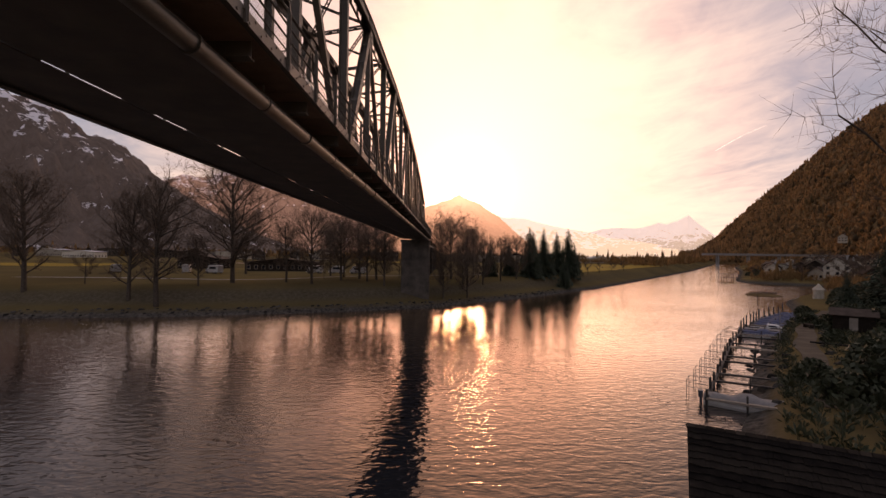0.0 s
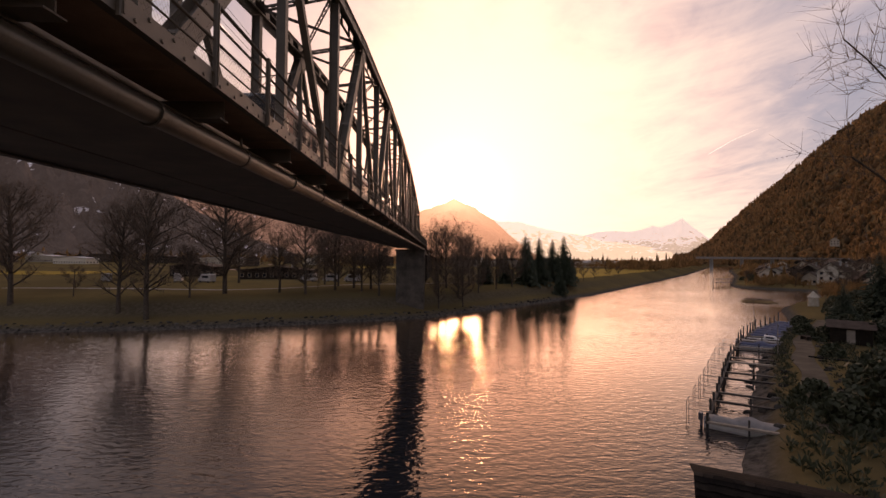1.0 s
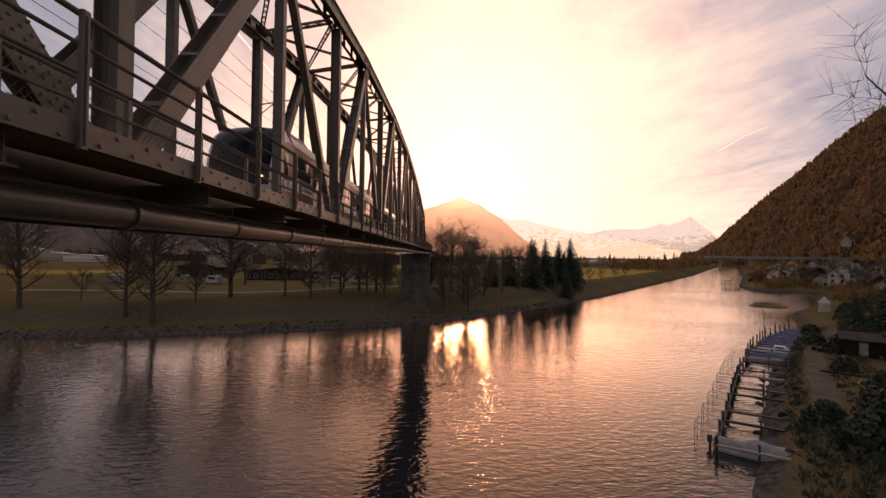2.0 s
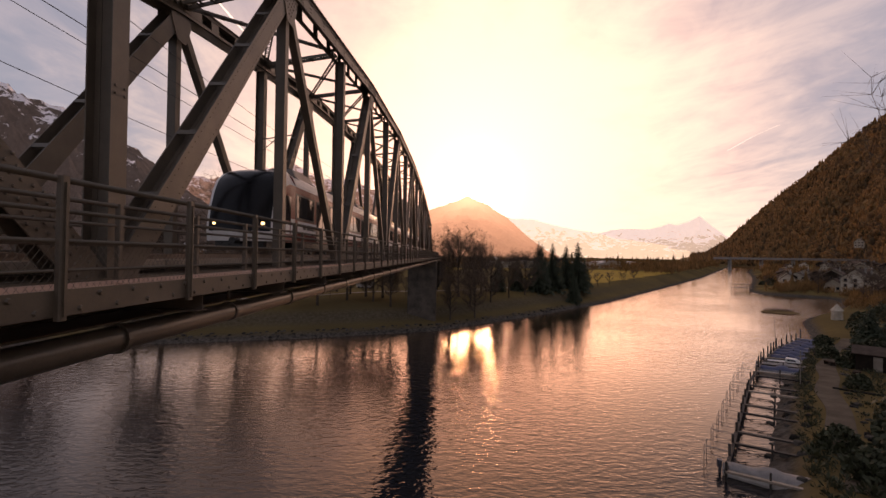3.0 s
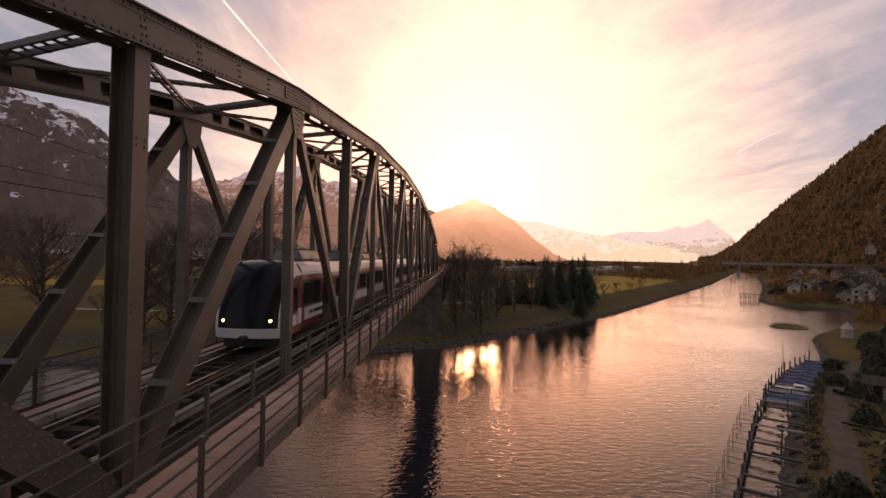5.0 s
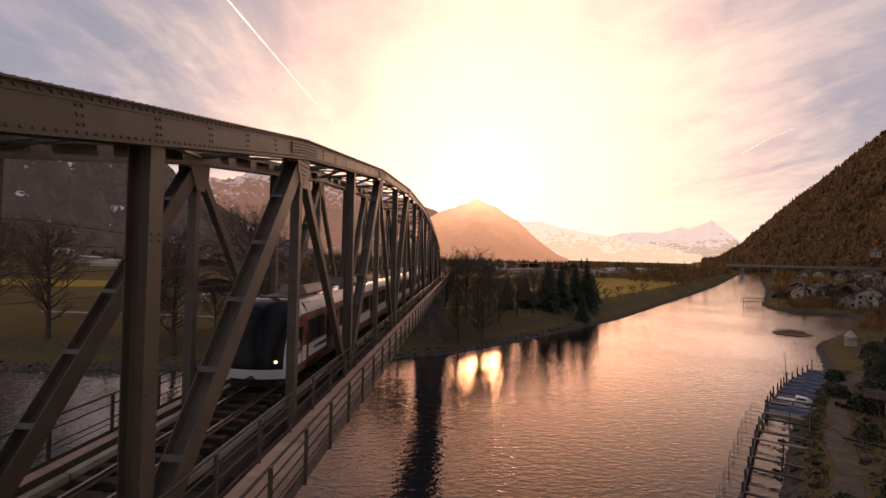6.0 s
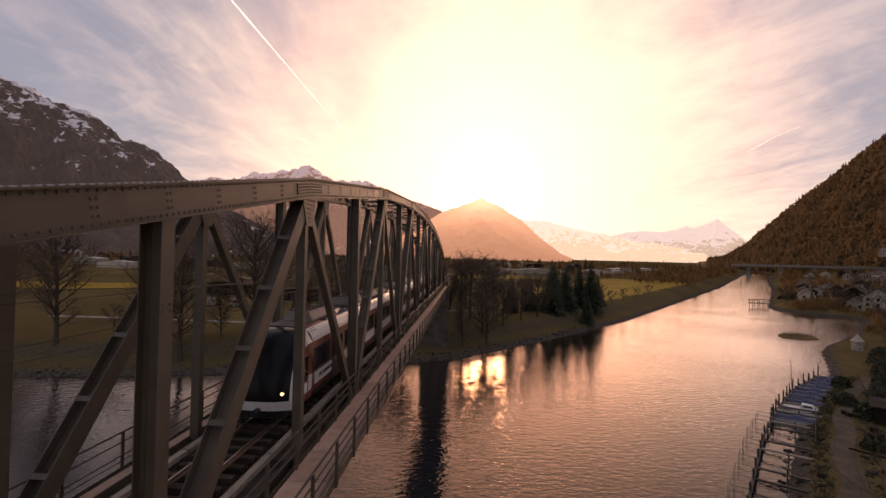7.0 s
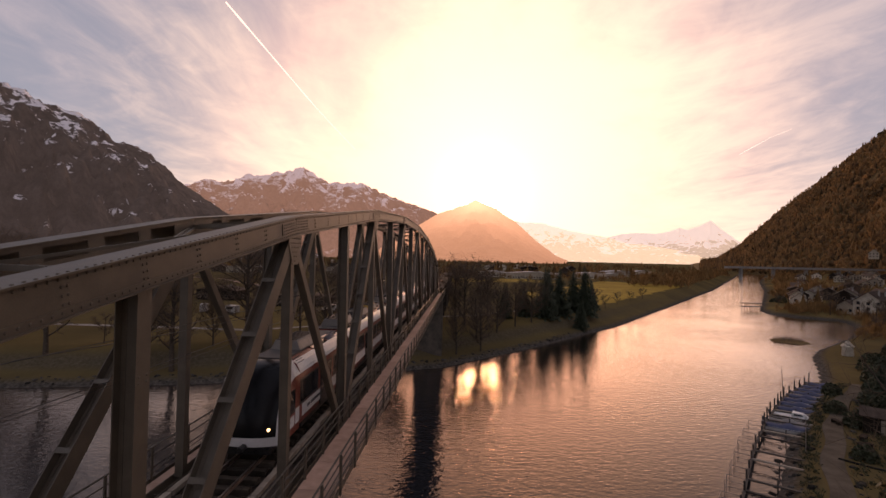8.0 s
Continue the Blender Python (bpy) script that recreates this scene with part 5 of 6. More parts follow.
for i, (k, x, y, s) in enumerate(bush_spots):
    m = Matrix.Translation((x, y, gz(x, y))) @ Matrix.Rotation(i * 1.1, 4, "Z")
    ob = bushes[i] if i < 2 and k == i else copy_thing(bushes[k], m)
    ob.matrix_basis = m
    ob.scale = (s, s, s)

# dark leaf cover added for both the slope's plants and its shade
g = Geo()
rngu = random.Random(14)
for k in range(5200):
    f = rngu.random()
    x, y = 22 + 62 * f + rngu.uniform(2, 34), 30 + 72 * f - rngu.uniform(0, 26)
    if 40 < x < 56 and 50 < y < 64 and (x - 40) * 0.8 > (y - 62) + 2 and (x - 43) < 14:
        continue
    inland = -float(side_of(RIGHT_BANK, np.array([x]), np.array([y]))[0])
    if inland < 7:
        continue
    c = Vector((x, y, gz(x, y)))
    h = rngu.uniform(0.4, 1.5)
    for _ in range(3):
        a = Vector((rngu.uniform(-1, 1), rngu.uniform(-1, 1), rngu.uniform(-0.2, 1))).normalized()
        b = a.cross(Vector((rngu.uniform(-1, 1), rngu.uniform(-1, 1), rngu.uniform(-1, 1)))).normalized()
        p = c + Vector((rngu.uniform(-0.5, 0.5), rngu.uniform(-0.5, 0.5), rngu.uniform(0, h)))
        s = rngu.uniform(0.25, 0.6)
        g.face([p - a * s, p - b * s * 0.6, p + a * s, p + b * s * 0.6])
solo("undergrowth", g, M_HEDGE, "dark undergrowth standing for plants and shade on the shore slope", "undergrowth", kind="stuff")

# ---- moorings on the near bank ----
DOCK = [(20.5, 35.5), (29.5, 48.0), (38.5, 60.5), (47.5, 71.5), (58.0, 83.0), (70.0, 93.5)]


def dock_point(f):
    """A place on the outer line of piles, f from 0 to 1."""
    k = min(int(f * 5), 4)
    u = f * 5 - k
    (ax, ay), (bx, by) = DOCK[k], DOCK[k + 1]
    return Vector((ax + (bx - ax) * u, ay + (by - ay) * u, 0)), Vector((bx - ax, by - ay, 0)).normalized()


IN = Vector((0.80, -0.60, 0))
rng = random.Random(77)
jetty = thing("mooring_jetty", "dark timber mooring frame with crossbeams over shallow water", "jetty", (*DOCK[1], 0))
JO = (-DOCK[1][0], -DOCK[1][1], 0)
for k in range(25):
    c, d = dock_point(k / 24 * 0.999)
    g = Geo()
    tall = 2.4 if k > 12 else 1.5
    g.tube((c.x, c.y, -2), (c.x + rng.uniform(-0.06, 0.06), c.y, tall + rng.uniform(-0.2, 0.4)), 0.12, 0.10, 8)
    part("mooring_post", g, M_DOCKWOOD, jetty, at=JO)
    if k < 24:
        e, _ = dock_point((k + 1) / 24 * 0.999)
        g = Geo()
        g.mesh(*[[(p.x + s * 0.13 * d.y, p.y - s * 0.13 * d.x, z) for p in (c, e) for s in (-1, 1) for z in (0.62, 0.84)],
                 [(0, 2, 3, 1), (4, 5, 7, 6), (0, 1, 5, 4), (2, 6, 7, 3), (1, 3, 7, 5), (0, 4, 6, 2)]])
        part("walk_beam", g, M_DOCKWOOD, jetty, at=JO)
    inner = c + IN * 5.4
    if k % 3 == 1 and k < 14:
        continue
    g = Geo()
    m = aim((c.x, c.y, 0.78), (inner.x, inner.y, 0.95), (0, 0, 1))
    g.box(-0.08, 0.08, -0.17, 0.17, 0, 5.4, m)
    part("crossbeam", g, M_DOCKWOOD if k % 4 else M_TIMBER, jetty, at=JO)
    if k % 2 == 0:
        g = Geo()
        mid = c + IN * 2.7
        g.tube((mid.x, mid.y, -1), (mid.x, mid.y, 1.5), 0.08, 0.07, 6)
        part("mooring_post", g, M_DOCKWOOD, jetty, at=JO)
g = Geo()
c0, _ = dock_point(0.78)
g.tube((c0.x, c0.y, 0), (c0.x - 0.3, c0.y, 6.2), 0.05, 0.03, 6)
part("tall_pole", g, M_DOCKWOOD, jetty, at=JO)
# thin steel mooring frames outside the piles
for k in range(9):
    c, d = dock_point(0.03 + k * 0.058)
    g = Geo()
    o = c - IN * 1.7
    e = c + d * 1.5
    f = e - IN * 1.7
    for zz in (0.9, 1.5):
        for a, b in ((c, o), (o, f), (f, e)):
            g.tube((a.x, a.y, zz), (b.x, b.y, zz), 0.022, sides=5, cap=False)
    for a in (o, f):
        g.tube((a.x, a.y, -1.5), (a.x, a.y, 1.5), 0.025, sides=5)
    part("mooring_frame", g, M_GALV, jetty, at=JO)


def boat(kind, length, label):
    """A small motor boat: lofted hull with deck, and either a cover or a cabin."""
    b = thing("boat", label, "boat", (0, 0, 0), "moored boats")
    rings, n = [], 10
    for i in range(n + 1):
        f = i / n
        half = 0.5 * length * 0.36 * math.sin(math.pi * min(0.62, 0.22 + f * 0.40) / 0.62 * 0.5) if f < 0.6 else 0.5 * length * 0.36 * math.sqrt(max(0.004, 1 - ((f - 0.6) / 0.4) ** 2.2))
        keel = -0.25 + 0.5 * max(0, f - 0.55) ** 1.5
        top = 0.62 + 0.30 * f * f
        y = (f - 0.5) * length
        rings.append([(-half, y, top), (-half * 0.94, y, 0.25), (-half * 0.6, y, keel + 0.12), (0, y, keel), (half * 0.6, y, keel + 0.12), (half * 0.94, y, 0.25), (half, y, top)])
    g = Geo()
    loft(g, rings, False)
    part("hull", g, M_HULL_DARK if kind == "dark" else M_HULL, b, smooth=False)
    g = Geo()
    rng = random.Random(int(length * 100) + len(kind))
    if kind in ("blue", "grey", "dark"):
        cover = []
        for i in range(n + 1):
            r = rings[i]
            half, y, top = r[-1][0] + 0.05, r[0][1], r[0][2]
            peak = top + (0.55 + 0.18 * math.sin(i * 1.7)) * (1 - abs(i / n - 0.45) * 1.2)
            cover.append([(-half, y, top - 0.14), (-half * 0.8, y, top + 0.10), (-half * 0.4, y, (peak + top) / 2 + 0.08), (0, y, peak), (half * 0.4, y, (peak + top) / 2 + 0.08), (half * 0.8, y, top + 0.10), (half, y, top - 0.14)])
        loft(g, cover, False)
        part("cover", g, {"blue": M_TARP_BLUE, "grey": M_TARP_GREY, "dark": M_TARP_BLUE}[kind], b, "sagging tarpaulin cover", smooth=True)
    else:
        loft(g, [[(-r[6][0] + 0.06, r[0][1], r[0][2] - 0.03), (r[6][0] - 0.06, r[0][1], r[0][2] - 0.03), (r[6][0] - 0.06, r[0][1], r[0][2] - 0.08), (-r[6][0] + 0.06, r[0][1], r[0][2] - 0.08)] for r in rings])
        part("deck", g, M_HULL, b)
        g = Geo()
        hw = length * 0.13
        g.mesh([(-hw, -0.6, 0.68), (hw, -0.6, 0.68), (hw * 0.8, 1.6, 0.72), (-hw * 0.8, 1.6, 0.72), (-hw * 0.85, -0.45, 1.28), (hw * 0.85, -0.45, 1.28), (hw * 0.6, 0.9, 1.25), (-hw * 0.6, 0.9, 1.25)],
               [(4, 5, 6, 7), (0, 1, 5, 4), (1, 2, 6, 5), (2, 3, 7, 6), (3, 0, 4, 7)])
        cab = part("cabin", g, M_HULL, b, "low white cabin")
        for s in (-1, 1):
            g = Geo()
            g.face([(s * hw * 0.93, -0.25, 0.92), (s * hw * 0.83, 0.95, 0.92), (s * hw * 0.72, 0.7, 1.16), (s * hw * 0.87, -0.25, 1.16)][::s])
            for i, v in enumerate(g.v):
                g.v[i] = (v[0] + s * 0.03, v[1], v[2])
            part("window", g, M_GLASS_DARK, cab)
    g = Geo()
    y = -length / 2
    g.box(-0.2, 0.2, y - 0.42, y - 0.08, 0.45, 1.02, bevel=0.06)
    g.box(-0.08, 0.08, y - 0.32, y - 0.12, -0.5, 0.45, bevel=0.03)
    part("outboard_motor", g, M_HULL_DARK, b, "dark tilted outboard motor")
    return b


fleet = {"blue": boat("blue", 6.0, "motor boat under a blue tarpaulin at the jetty"), "grey": boat("grey", 6.4, "motor boat under a pale grey tarpaulin at the jetty"), "white": boat("white", 6.2, "open white cabin boat at the jetty"), "dark": boat("dark", 5.6, "dark hulled boat under a blue cover at the jetty")}
berths = [("grey", 0.012), ("blue", 0.55), ("grey", 0.585), ("white", 0.645), ("dark", 0.69), ("blue", 0.735), ("blue", 0.775), ("dark", 0.815), ("blue", 0.855), ("blue", 0.895), ("blue", 0.935), ("dark", 0.975)]
used = set()
for kind, f in berths:
    c, d = dock_point(f)
    c = c + IN * 2.9 + d * 0.6
    yaw = math.atan2(-IN.x, IN.y)
    m = Matrix.Translation((c.x, c.y, 0.0)) @ Matrix.Rotation(yaw + rng.uniform(-0.05, 0.05) + (0.0 if kind != "white" else math.pi * 0), 4, "Z")
    if kind in used:
        copy_thing(fleet[kind], m)
    else:
        fleet[kind].matrix_basis = m
        used.add(kind)

# bank edging, path, lawn walls
def bank_point(f, off):
    c, d = dock_point(f)
    return c + IN * (5.0 + off)


M_PATH = surface("trodden_gravel", (0.07, 0.056, 0.042), (0.15, 0.122, 0.092), 0.95, 0.0, 0.5, 14.0, 0.4)
g = Geo()
prev = None
for k in range(61):
    f = -0.0 + k / 60 * 0.999
    wob = 0.25 * math.sin(k * 0.5)
    a, b = bank_point(f, 1.6 + wob), bank_point(f, 3.7 + wob * 0.6)
    cur = [(p.x, p.y, max(gz(p.x, p.y), 1.2) + 0.06) for p in (a, b)]
    if prev:
        g.mesh([prev[0], prev[1], cur[1], cur[0], *[(p[0], p[1], p[2] - 0.3) for p in (prev[0], prev[1], cur[1], cur[0])]], [(0, 1, 2, 3), (0, 4, 5, 1), (2, 6, 7, 3), (1, 5, 6, 2), (3, 7, 4, 0)])
    prev = cur
solo("bank_path", g, M_PATH, "trodden gravel path along the moorings", "path", kind="structure")
# tufts added to darken the bank beside the path and boathouse
g = Geo()
for k in range(1100):
    p = bank_point(rng.random() * 0.98, rng.choice((rng.uniform(-0.4, 1.3), rng.uniform(4.0, 8.0))))
    h = rng.uniform(0.25, 0.8)
    tuft(g, (p.x, p.y, gz(p.x, p.y) - 0.05), h * 0.7, h, rng, 7, 0.09)
for k in range(1300):
    x, y = rng.uniform(17, 42), rng.uniform(15, 38)
    if -float(side_of(RIGHT_BANK, np.array([x]), np.array([y]))[0]) < 2.0 or y < 13.6:
        continue
    h = rng.uniform(0.3, 1.1)
    tuft(g, (x, y, gz(x, y) - 0.05), h * 0.8, h, rng, 9, 0.12)
solo("bank_grass", g, M_HEDGE, "rough dark grass and weeds beside the path", "grass", kind="stuff")
stone = Geo()
stone.mesh([(-0.5, -0.35, -0.2), (0.5, -0.4, -0.2), (0.45, 0.4, -0.2), (-0.5, 0.35, -0.2), (-0.36, -0.25, 0.3), (0.33, -0.3, 0.36), (0.36, 0.26, 0.28), (-0.33, 0.3, 0.34), (0, 0, 0.44)],
           [(0, 1, 5, 4), (1, 2, 6, 5), (2, 3, 7, 6), (3, 0, 4, 7), (4, 5, 8), (5, 6, 8), (6, 7, 8), (7, 4, 8)])
stone_mesh = stone.data("stone", M_DARKSTONE)
edging = thing("stone_edging", "rough boulders lining the path and the shore", "stone edging", (40, 55, 1.2))
for k in range(150):
    f = rng.random() * 0.99
    off = rng.choice((-1.2, -0.6, 0.3, 4.3, 4.5, -2.6))
    p = bank_point(f, off + rng.uniform(-0.3, 0.3))
    s = rng.uniform(0.35, 0.95)
    m = Matrix.Translation((p.x - 40, p.y - 55, max(gz(p.x, p.y), -0.1) - 1.2)) @ Matrix.Rotation(rng.uniform(0, 6), 4, "Z") @ Matrix.Diagonal((s, s * rng.uniform(0.7, 1.1), s * rng.uniform(0.5, 0.9), 1))
    shared("stone", stone_mesh, edging, m)


def house(name, label, w, d, h, roof_h, at, yaw, wall=None, storeys=2, group="riverside houses", category="house", tiles=None):
    """A gabled house: walls, overhanging roof, windows with frames, a chimney."""
    ob = thing(name, label, category, at, group)
    ob.rotation_euler = (0, 0, yaw)
    g = Geo()
    g.mesh([(-w / 2, -d / 2, -1.5), (w / 2, -d / 2, -1.5), (w / 2, d / 2, -1.5), (-w / 2, d / 2, -1.5), (-w / 2, -d / 2, h), (w / 2, -d / 2, h), (w / 2, d / 2, h), (-w / 2, d / 2, h), (0, -d / 2, h + roof_h), (0, d / 2, h + roof_h)],
           [(0, 1, 5, 8, 4), (2, 3, 7, 9, 6), (1, 2, 6, 5), (3, 0, 4, 7)])
    part("wall", g, wall or M_PLASTER, ob)
    g = Geo()
    o, t = 0.7, 0.22
    k = roof_h / (w / 2)
    for s in (-1, 1):
        x0, z0 = s * (w / 2 + o), h - o * k
        g.mesh([(x0, -d / 2 - o, z0), (x0, d / 2 + o, z0), (0, d / 2 + o, h + roof_h), (0, -d / 2 - o, h + roof_h), (x0, -d / 2 - o, z0 + t), (x0, d / 2 + o, z0 + t), (0, d / 2 + o, h + roof_h + t), (0, -d / 2 - o, h + roof_h + t)],
               [(0, 1, 2, 3), (4, 7, 6, 5), (0, 4, 5, 1), (1, 5, 6, 2), (2, 6, 7, 3), (3, 7, 4, 0)])
    roof = part("roof", g, tiles or M_ROOF, ob)
    g = Geo()
    g.box(w * 0.18, w * 0.18 + 0.6, -0.3, 0.3, h + roof_h * 0.4, h + roof_h + 0.9, bevel=0.04)
    part("chimney", g, M_CONCRETE, roof)
    win = Geo()
    win.box(-0.5, 0.5, -0.03, 0.05, -0.6, 0.6)
    wm = win.data("window", M_GLASS_DARK)
    fr = Geo()
    for a in (-1, 1):
        fr.box(*sorted((a * 0.5, a * 0.62)), -0.03, 0.08, -0.72, 0.72)
        fr.box(-0.5, 0.5, -0.03, 0.08, *sorted((a * 0.6, a * 0.72)))
    fm = fr.data("window_frame", M_TIMBER)
    n = max(2, int(w / 2.6))
    for st in range(storeys):
        z = 1.5 + st * (h / storeys)
        for i in range(n):
            for yy, turn in ((-d / 2, math.pi), (d / 2, 0)):
                x = -w / 2 + w * (i + 0.5) / n
                pane = shared("window", wm, ob, Matrix.Translation((x, yy, z)) @ Matrix.Rotation(turn, 4, "Z"))
                shared("window_frame", fm, pane, Matrix.Identity(4))
        for i in range(max(2, int(d / 3))):
            m = max(2, int(d / 3))
            for xx, turn in ((-w / 2, math.pi / 2), (w / 2, -math.pi / 2)):
                y = -d / 2 + d * (i + 0.5) / m
                pane = shared("window", wm, ob, Matrix.Translation((xx, y, z)) @ Matrix.Rotation(turn, 4, "Z"))
                shared("window_frame", fm, pane, Matrix.Identity(4))
    return ob


def put_house(w, d, h, rh, x, y, yaw, label, wall=None, st=2, z=None, group="riverside houses"):
    return house("house", label, w, d, h, rh, (x, y, gz(x, y) if z is None else z), radians(yaw), wall, st, group)


put_house(9, 8, 6, 3.2, 189, 211, -58, "pale plastered gabled house by the cove", st=2)
put_house(10, 9, 5.5, 3.4, 204, 246, -50, "plastered house with a broad brown roof")
put_house(9, 8, 6, 4.0, 480, 543, -42, "white villa high on the hillside", M_PLASTER, st=2, z=34.0)
put_house(11, 9, 5, 3.5, 118, 112, -48, "dark roofed house among trees above the shore", M_OLDWOOD)
put_house(9, 8, 5, 3, 196, 270, -35, "low house with a brown roof near the shore", M_OLDWOOD)
rng2 = random.Random(9)
for k in range(26):
    f = k / 26
    x = 168 + f * 330 + rng2.uniform(-8, 60)
    y = 238 + f * 440 + rng2.uniform(-26, 6) - (x - 168 - f * 330) * 0.5
    put_house(rng2.uniform(7, 11), rng2.uniform(7, 10), rng2.uniform(3.5, 6), rng2.uniform(2.2, 3.4), x, y, rng2.uniform(-70, 10), "small village house below the viaduct" if k % 2 else "brown roofed village house below the hill", M_PLASTER if rng2.random() < 0.72 else M_OLDWOOD, 2, group="village houses")

# gardens round the cove: leafless trees, hedges and cream houses between them
rng4 = random.Random(31)
for k in range(26):
    x, y = rng4.uniform(124, 250), rng4.uniform(150, 300)
    inland = -float(side_of(RIGHT_BANK, np.array([x]), np.array([y]))[0])
    if inland < 5 or inland > 75:
        continue
    ob = copy_thing(kinds[3], Matrix.Translation((x, y, gz(x, y))) @ Matrix.Rotation(k * 1.9, 4, "Z"))
    s = rng4.uniform(1.1, 2.0)
    ob.scale = (s, s, s * rng4.uniform(0.9, 1.2))
    tagged(ob, "leafless garden tree near the cove", group="garden trees")
for k in range(95):
    x, y = rng4.uniform(60, 230), rng4.uniform(46, 290)
    inland = -float(side_of(RIGHT_BANK, np.array([x]), np.array([y]))[0])
    if inland < (11 if y < 110 else 4) or inland > 60:
        continue
    ob = copy_thing(bushes[k % 2], Matrix.Translation((x, y, gz(x, y) - 0.1)) @ Matrix.Rotation(k * 1.1, 4, "Z"))
    s = rng4.uniform(0.8, 1.7)
    ob.scale = (s * rng4.uniform(0.8, 1.6), s, s * rng4.uniform(0.7, 1.1))
for k, (x, y, w_, yaw) in enumerate(((172, 182, 6, -20), (178, 214, 7, -60), (172, 236, 6, -35), (186, 222, 8, -50), (190, 262, 7, -30), (206, 250, 7, -65), (226, 286, 8, -40), (166, 172, 6, -45), (240, 252, 8, -38))):
    put_house(w_, w_ * 0.9, 3.4 if k % 2 else 4.8, 2.6, x, y, yaw, "cream plastered cottage among gardens by the cove" if k % 3 else "dark timber cottage among gardens by the cove", None if k % 3 else M_OLDWOOD, 2 if k % 2 == 0 else 1, group="cove cottages")

put_house(10, 9, 7, 4, 177, 201, -58, "tall cream gabled house in evening light", None, 3)
g = Geo()
for k in range(420):
    f = rng4.uniform(0, 5.999)
    i, u = int(f) + 12, f - int(f)
    (ax, ay), (bx, by) = RIGHT_BANK[i], RIGHT_BANK[i + 1]
    off = rng4.uniform(1.5, 26)
    run = math.hypot(bx - ax, by - ay)
    x, y = ax + (bx - ax) * u + off * (by - ay) / run, ay + (by - ay) * u - off * (bx - ax) / run
    if -float(side_of(RIGHT_BANK, np.array([x]), np.array([y]))[0]) < 1.2 or y > 700:
        continue
    r = rng4.uniform(0.8, 2.2)
    tuft(g, (x, y, gz(x, y) - 0.2), r, r * rng4.uniform(1.6, 3.2), rng4, 40, 0.022)
solo("shore_scrub", g, M_FARTREES, "brown leafless scrub along the cove shore", "scrub", kind="stuff")

# garden shed on the lawn
shed = thing("garden_shed", "dark wooden garden shed with a flat-pitched roof", "shed", (57.5, 63.5, gz(57.5, 63.5)))
shed.rotation_euler = (0, 0, radians(-42))
g = Geo()
g.box(-2.2, 2.2, -1.8, 1.8, -0.5, 2.3)
part("wall", g, M_OLDWOOD, shed)
g = Geo()
for s in (-1, 1):
    g.mesh([(-2.6, s * 2.2, 2.15), (2.6, s * 2.2, 2.15), (2.6, 0, 3.0), (-2.6, 0, 3.0), (-2.6, s * 2.2, 2.27), (2.6, s * 2.2, 2.27), (2.6, 0, 3.12), (-2.6, 0, 3.12)],
           [(0, 1, 2, 3), (4, 7, 6, 5), (0, 4, 5, 1), (1, 5, 6, 2), (3, 7, 4, 0)])
part("roof", g, M_ROOF, shed)
g = Geo()
g.box(-0.45, 0.45, -1.86, -1.8, 0, 1.95)
part("door", g, M_TIMBER, shed)
for k, (x, y) in enumerate(((50.5, 58.5), (52.5, 61.0), (54.0, 67.0))):
    g = Geo()
    g.tube((0, 0, 0), (0, 0, 0.5), 0.05)
    g.box(-0.8, 0.8, -0.35, 0.35, 0.5, 0.56, bevel=0.02)
    g.box(-0.75, -0.67, -0.3, 0.3, 0, 0.5)
    g.box(0.67, 0.75, -0.3, 0.3, 0, 0.5)
    ob = solo("garden_bench", g, M_OLDWOOD, "dark wooden garden bench on the lawn", "bench", "garden benches", at=(x, y, gz(x, y)))
    ob.rotation_euler = (0, 0, k * 0.7)
# kerb of the lawn
g = Geo()
for k in range(12):
    a = Vector((44.5 + k * 0.9, 55.0 - k * 1.25, 0))
    b = a + Vector((0.86, -1.2, 0))
    g.tube((a.x, a.y, gz(a.x, a.y) + 0.12), (b.x, b.y, gz(b.x, b.y) + 0.12), 0.12, sides=5)
solo("lawn_kerb", g, M_DARKSTONE, "pale kerb along the lawn path", "kerb")
g = Geo()
g.tube((43.2, 58.2, 1.0), (43.2, 58.2, 5.4), 0.05, 0.04, 8)
solo("lamp_post", g, M_GALV, "thin pole beside the path", "pole")

# boathouse on the shore close to the start: shingled gable roof over board walls
boathouse = thing("boathouse", "low boathouse with a dark shingled gable roof on the shore", "boathouse", (9.4, 17.2, 0))
boathouse.rotation_euler = (0, 0, math.atan2(-0.46, 0.89))
RIDGE_Z, HALF, DROP, LONG = 5.5, 4.6, 1.55, 6.4
g = Geo()
for side in (-1, 1):
    y0, y1 = sorted((side * (HALF - 0.5), side * (HALF - 0.62)))
    g.box(0.4, LONG - 0.4, y0, y1, -1.2, RIDGE_Z - DROP + 0.02)
for x0 in (0.4, LONG - 0.52):
    g.profile([(-HALF + 0.62, -1.2), (HALF - 0.62, -1.2), (HALF - 0.62, RIDGE_Z - DROP), (0, RIDGE_Z - 0.12), (-HALF + 0.62, RIDGE_Z - DROP)], x0, x0 + 0.12)
part("wall", g, M_OLDWOOD, boathouse)
course_rng = random.Random(19)
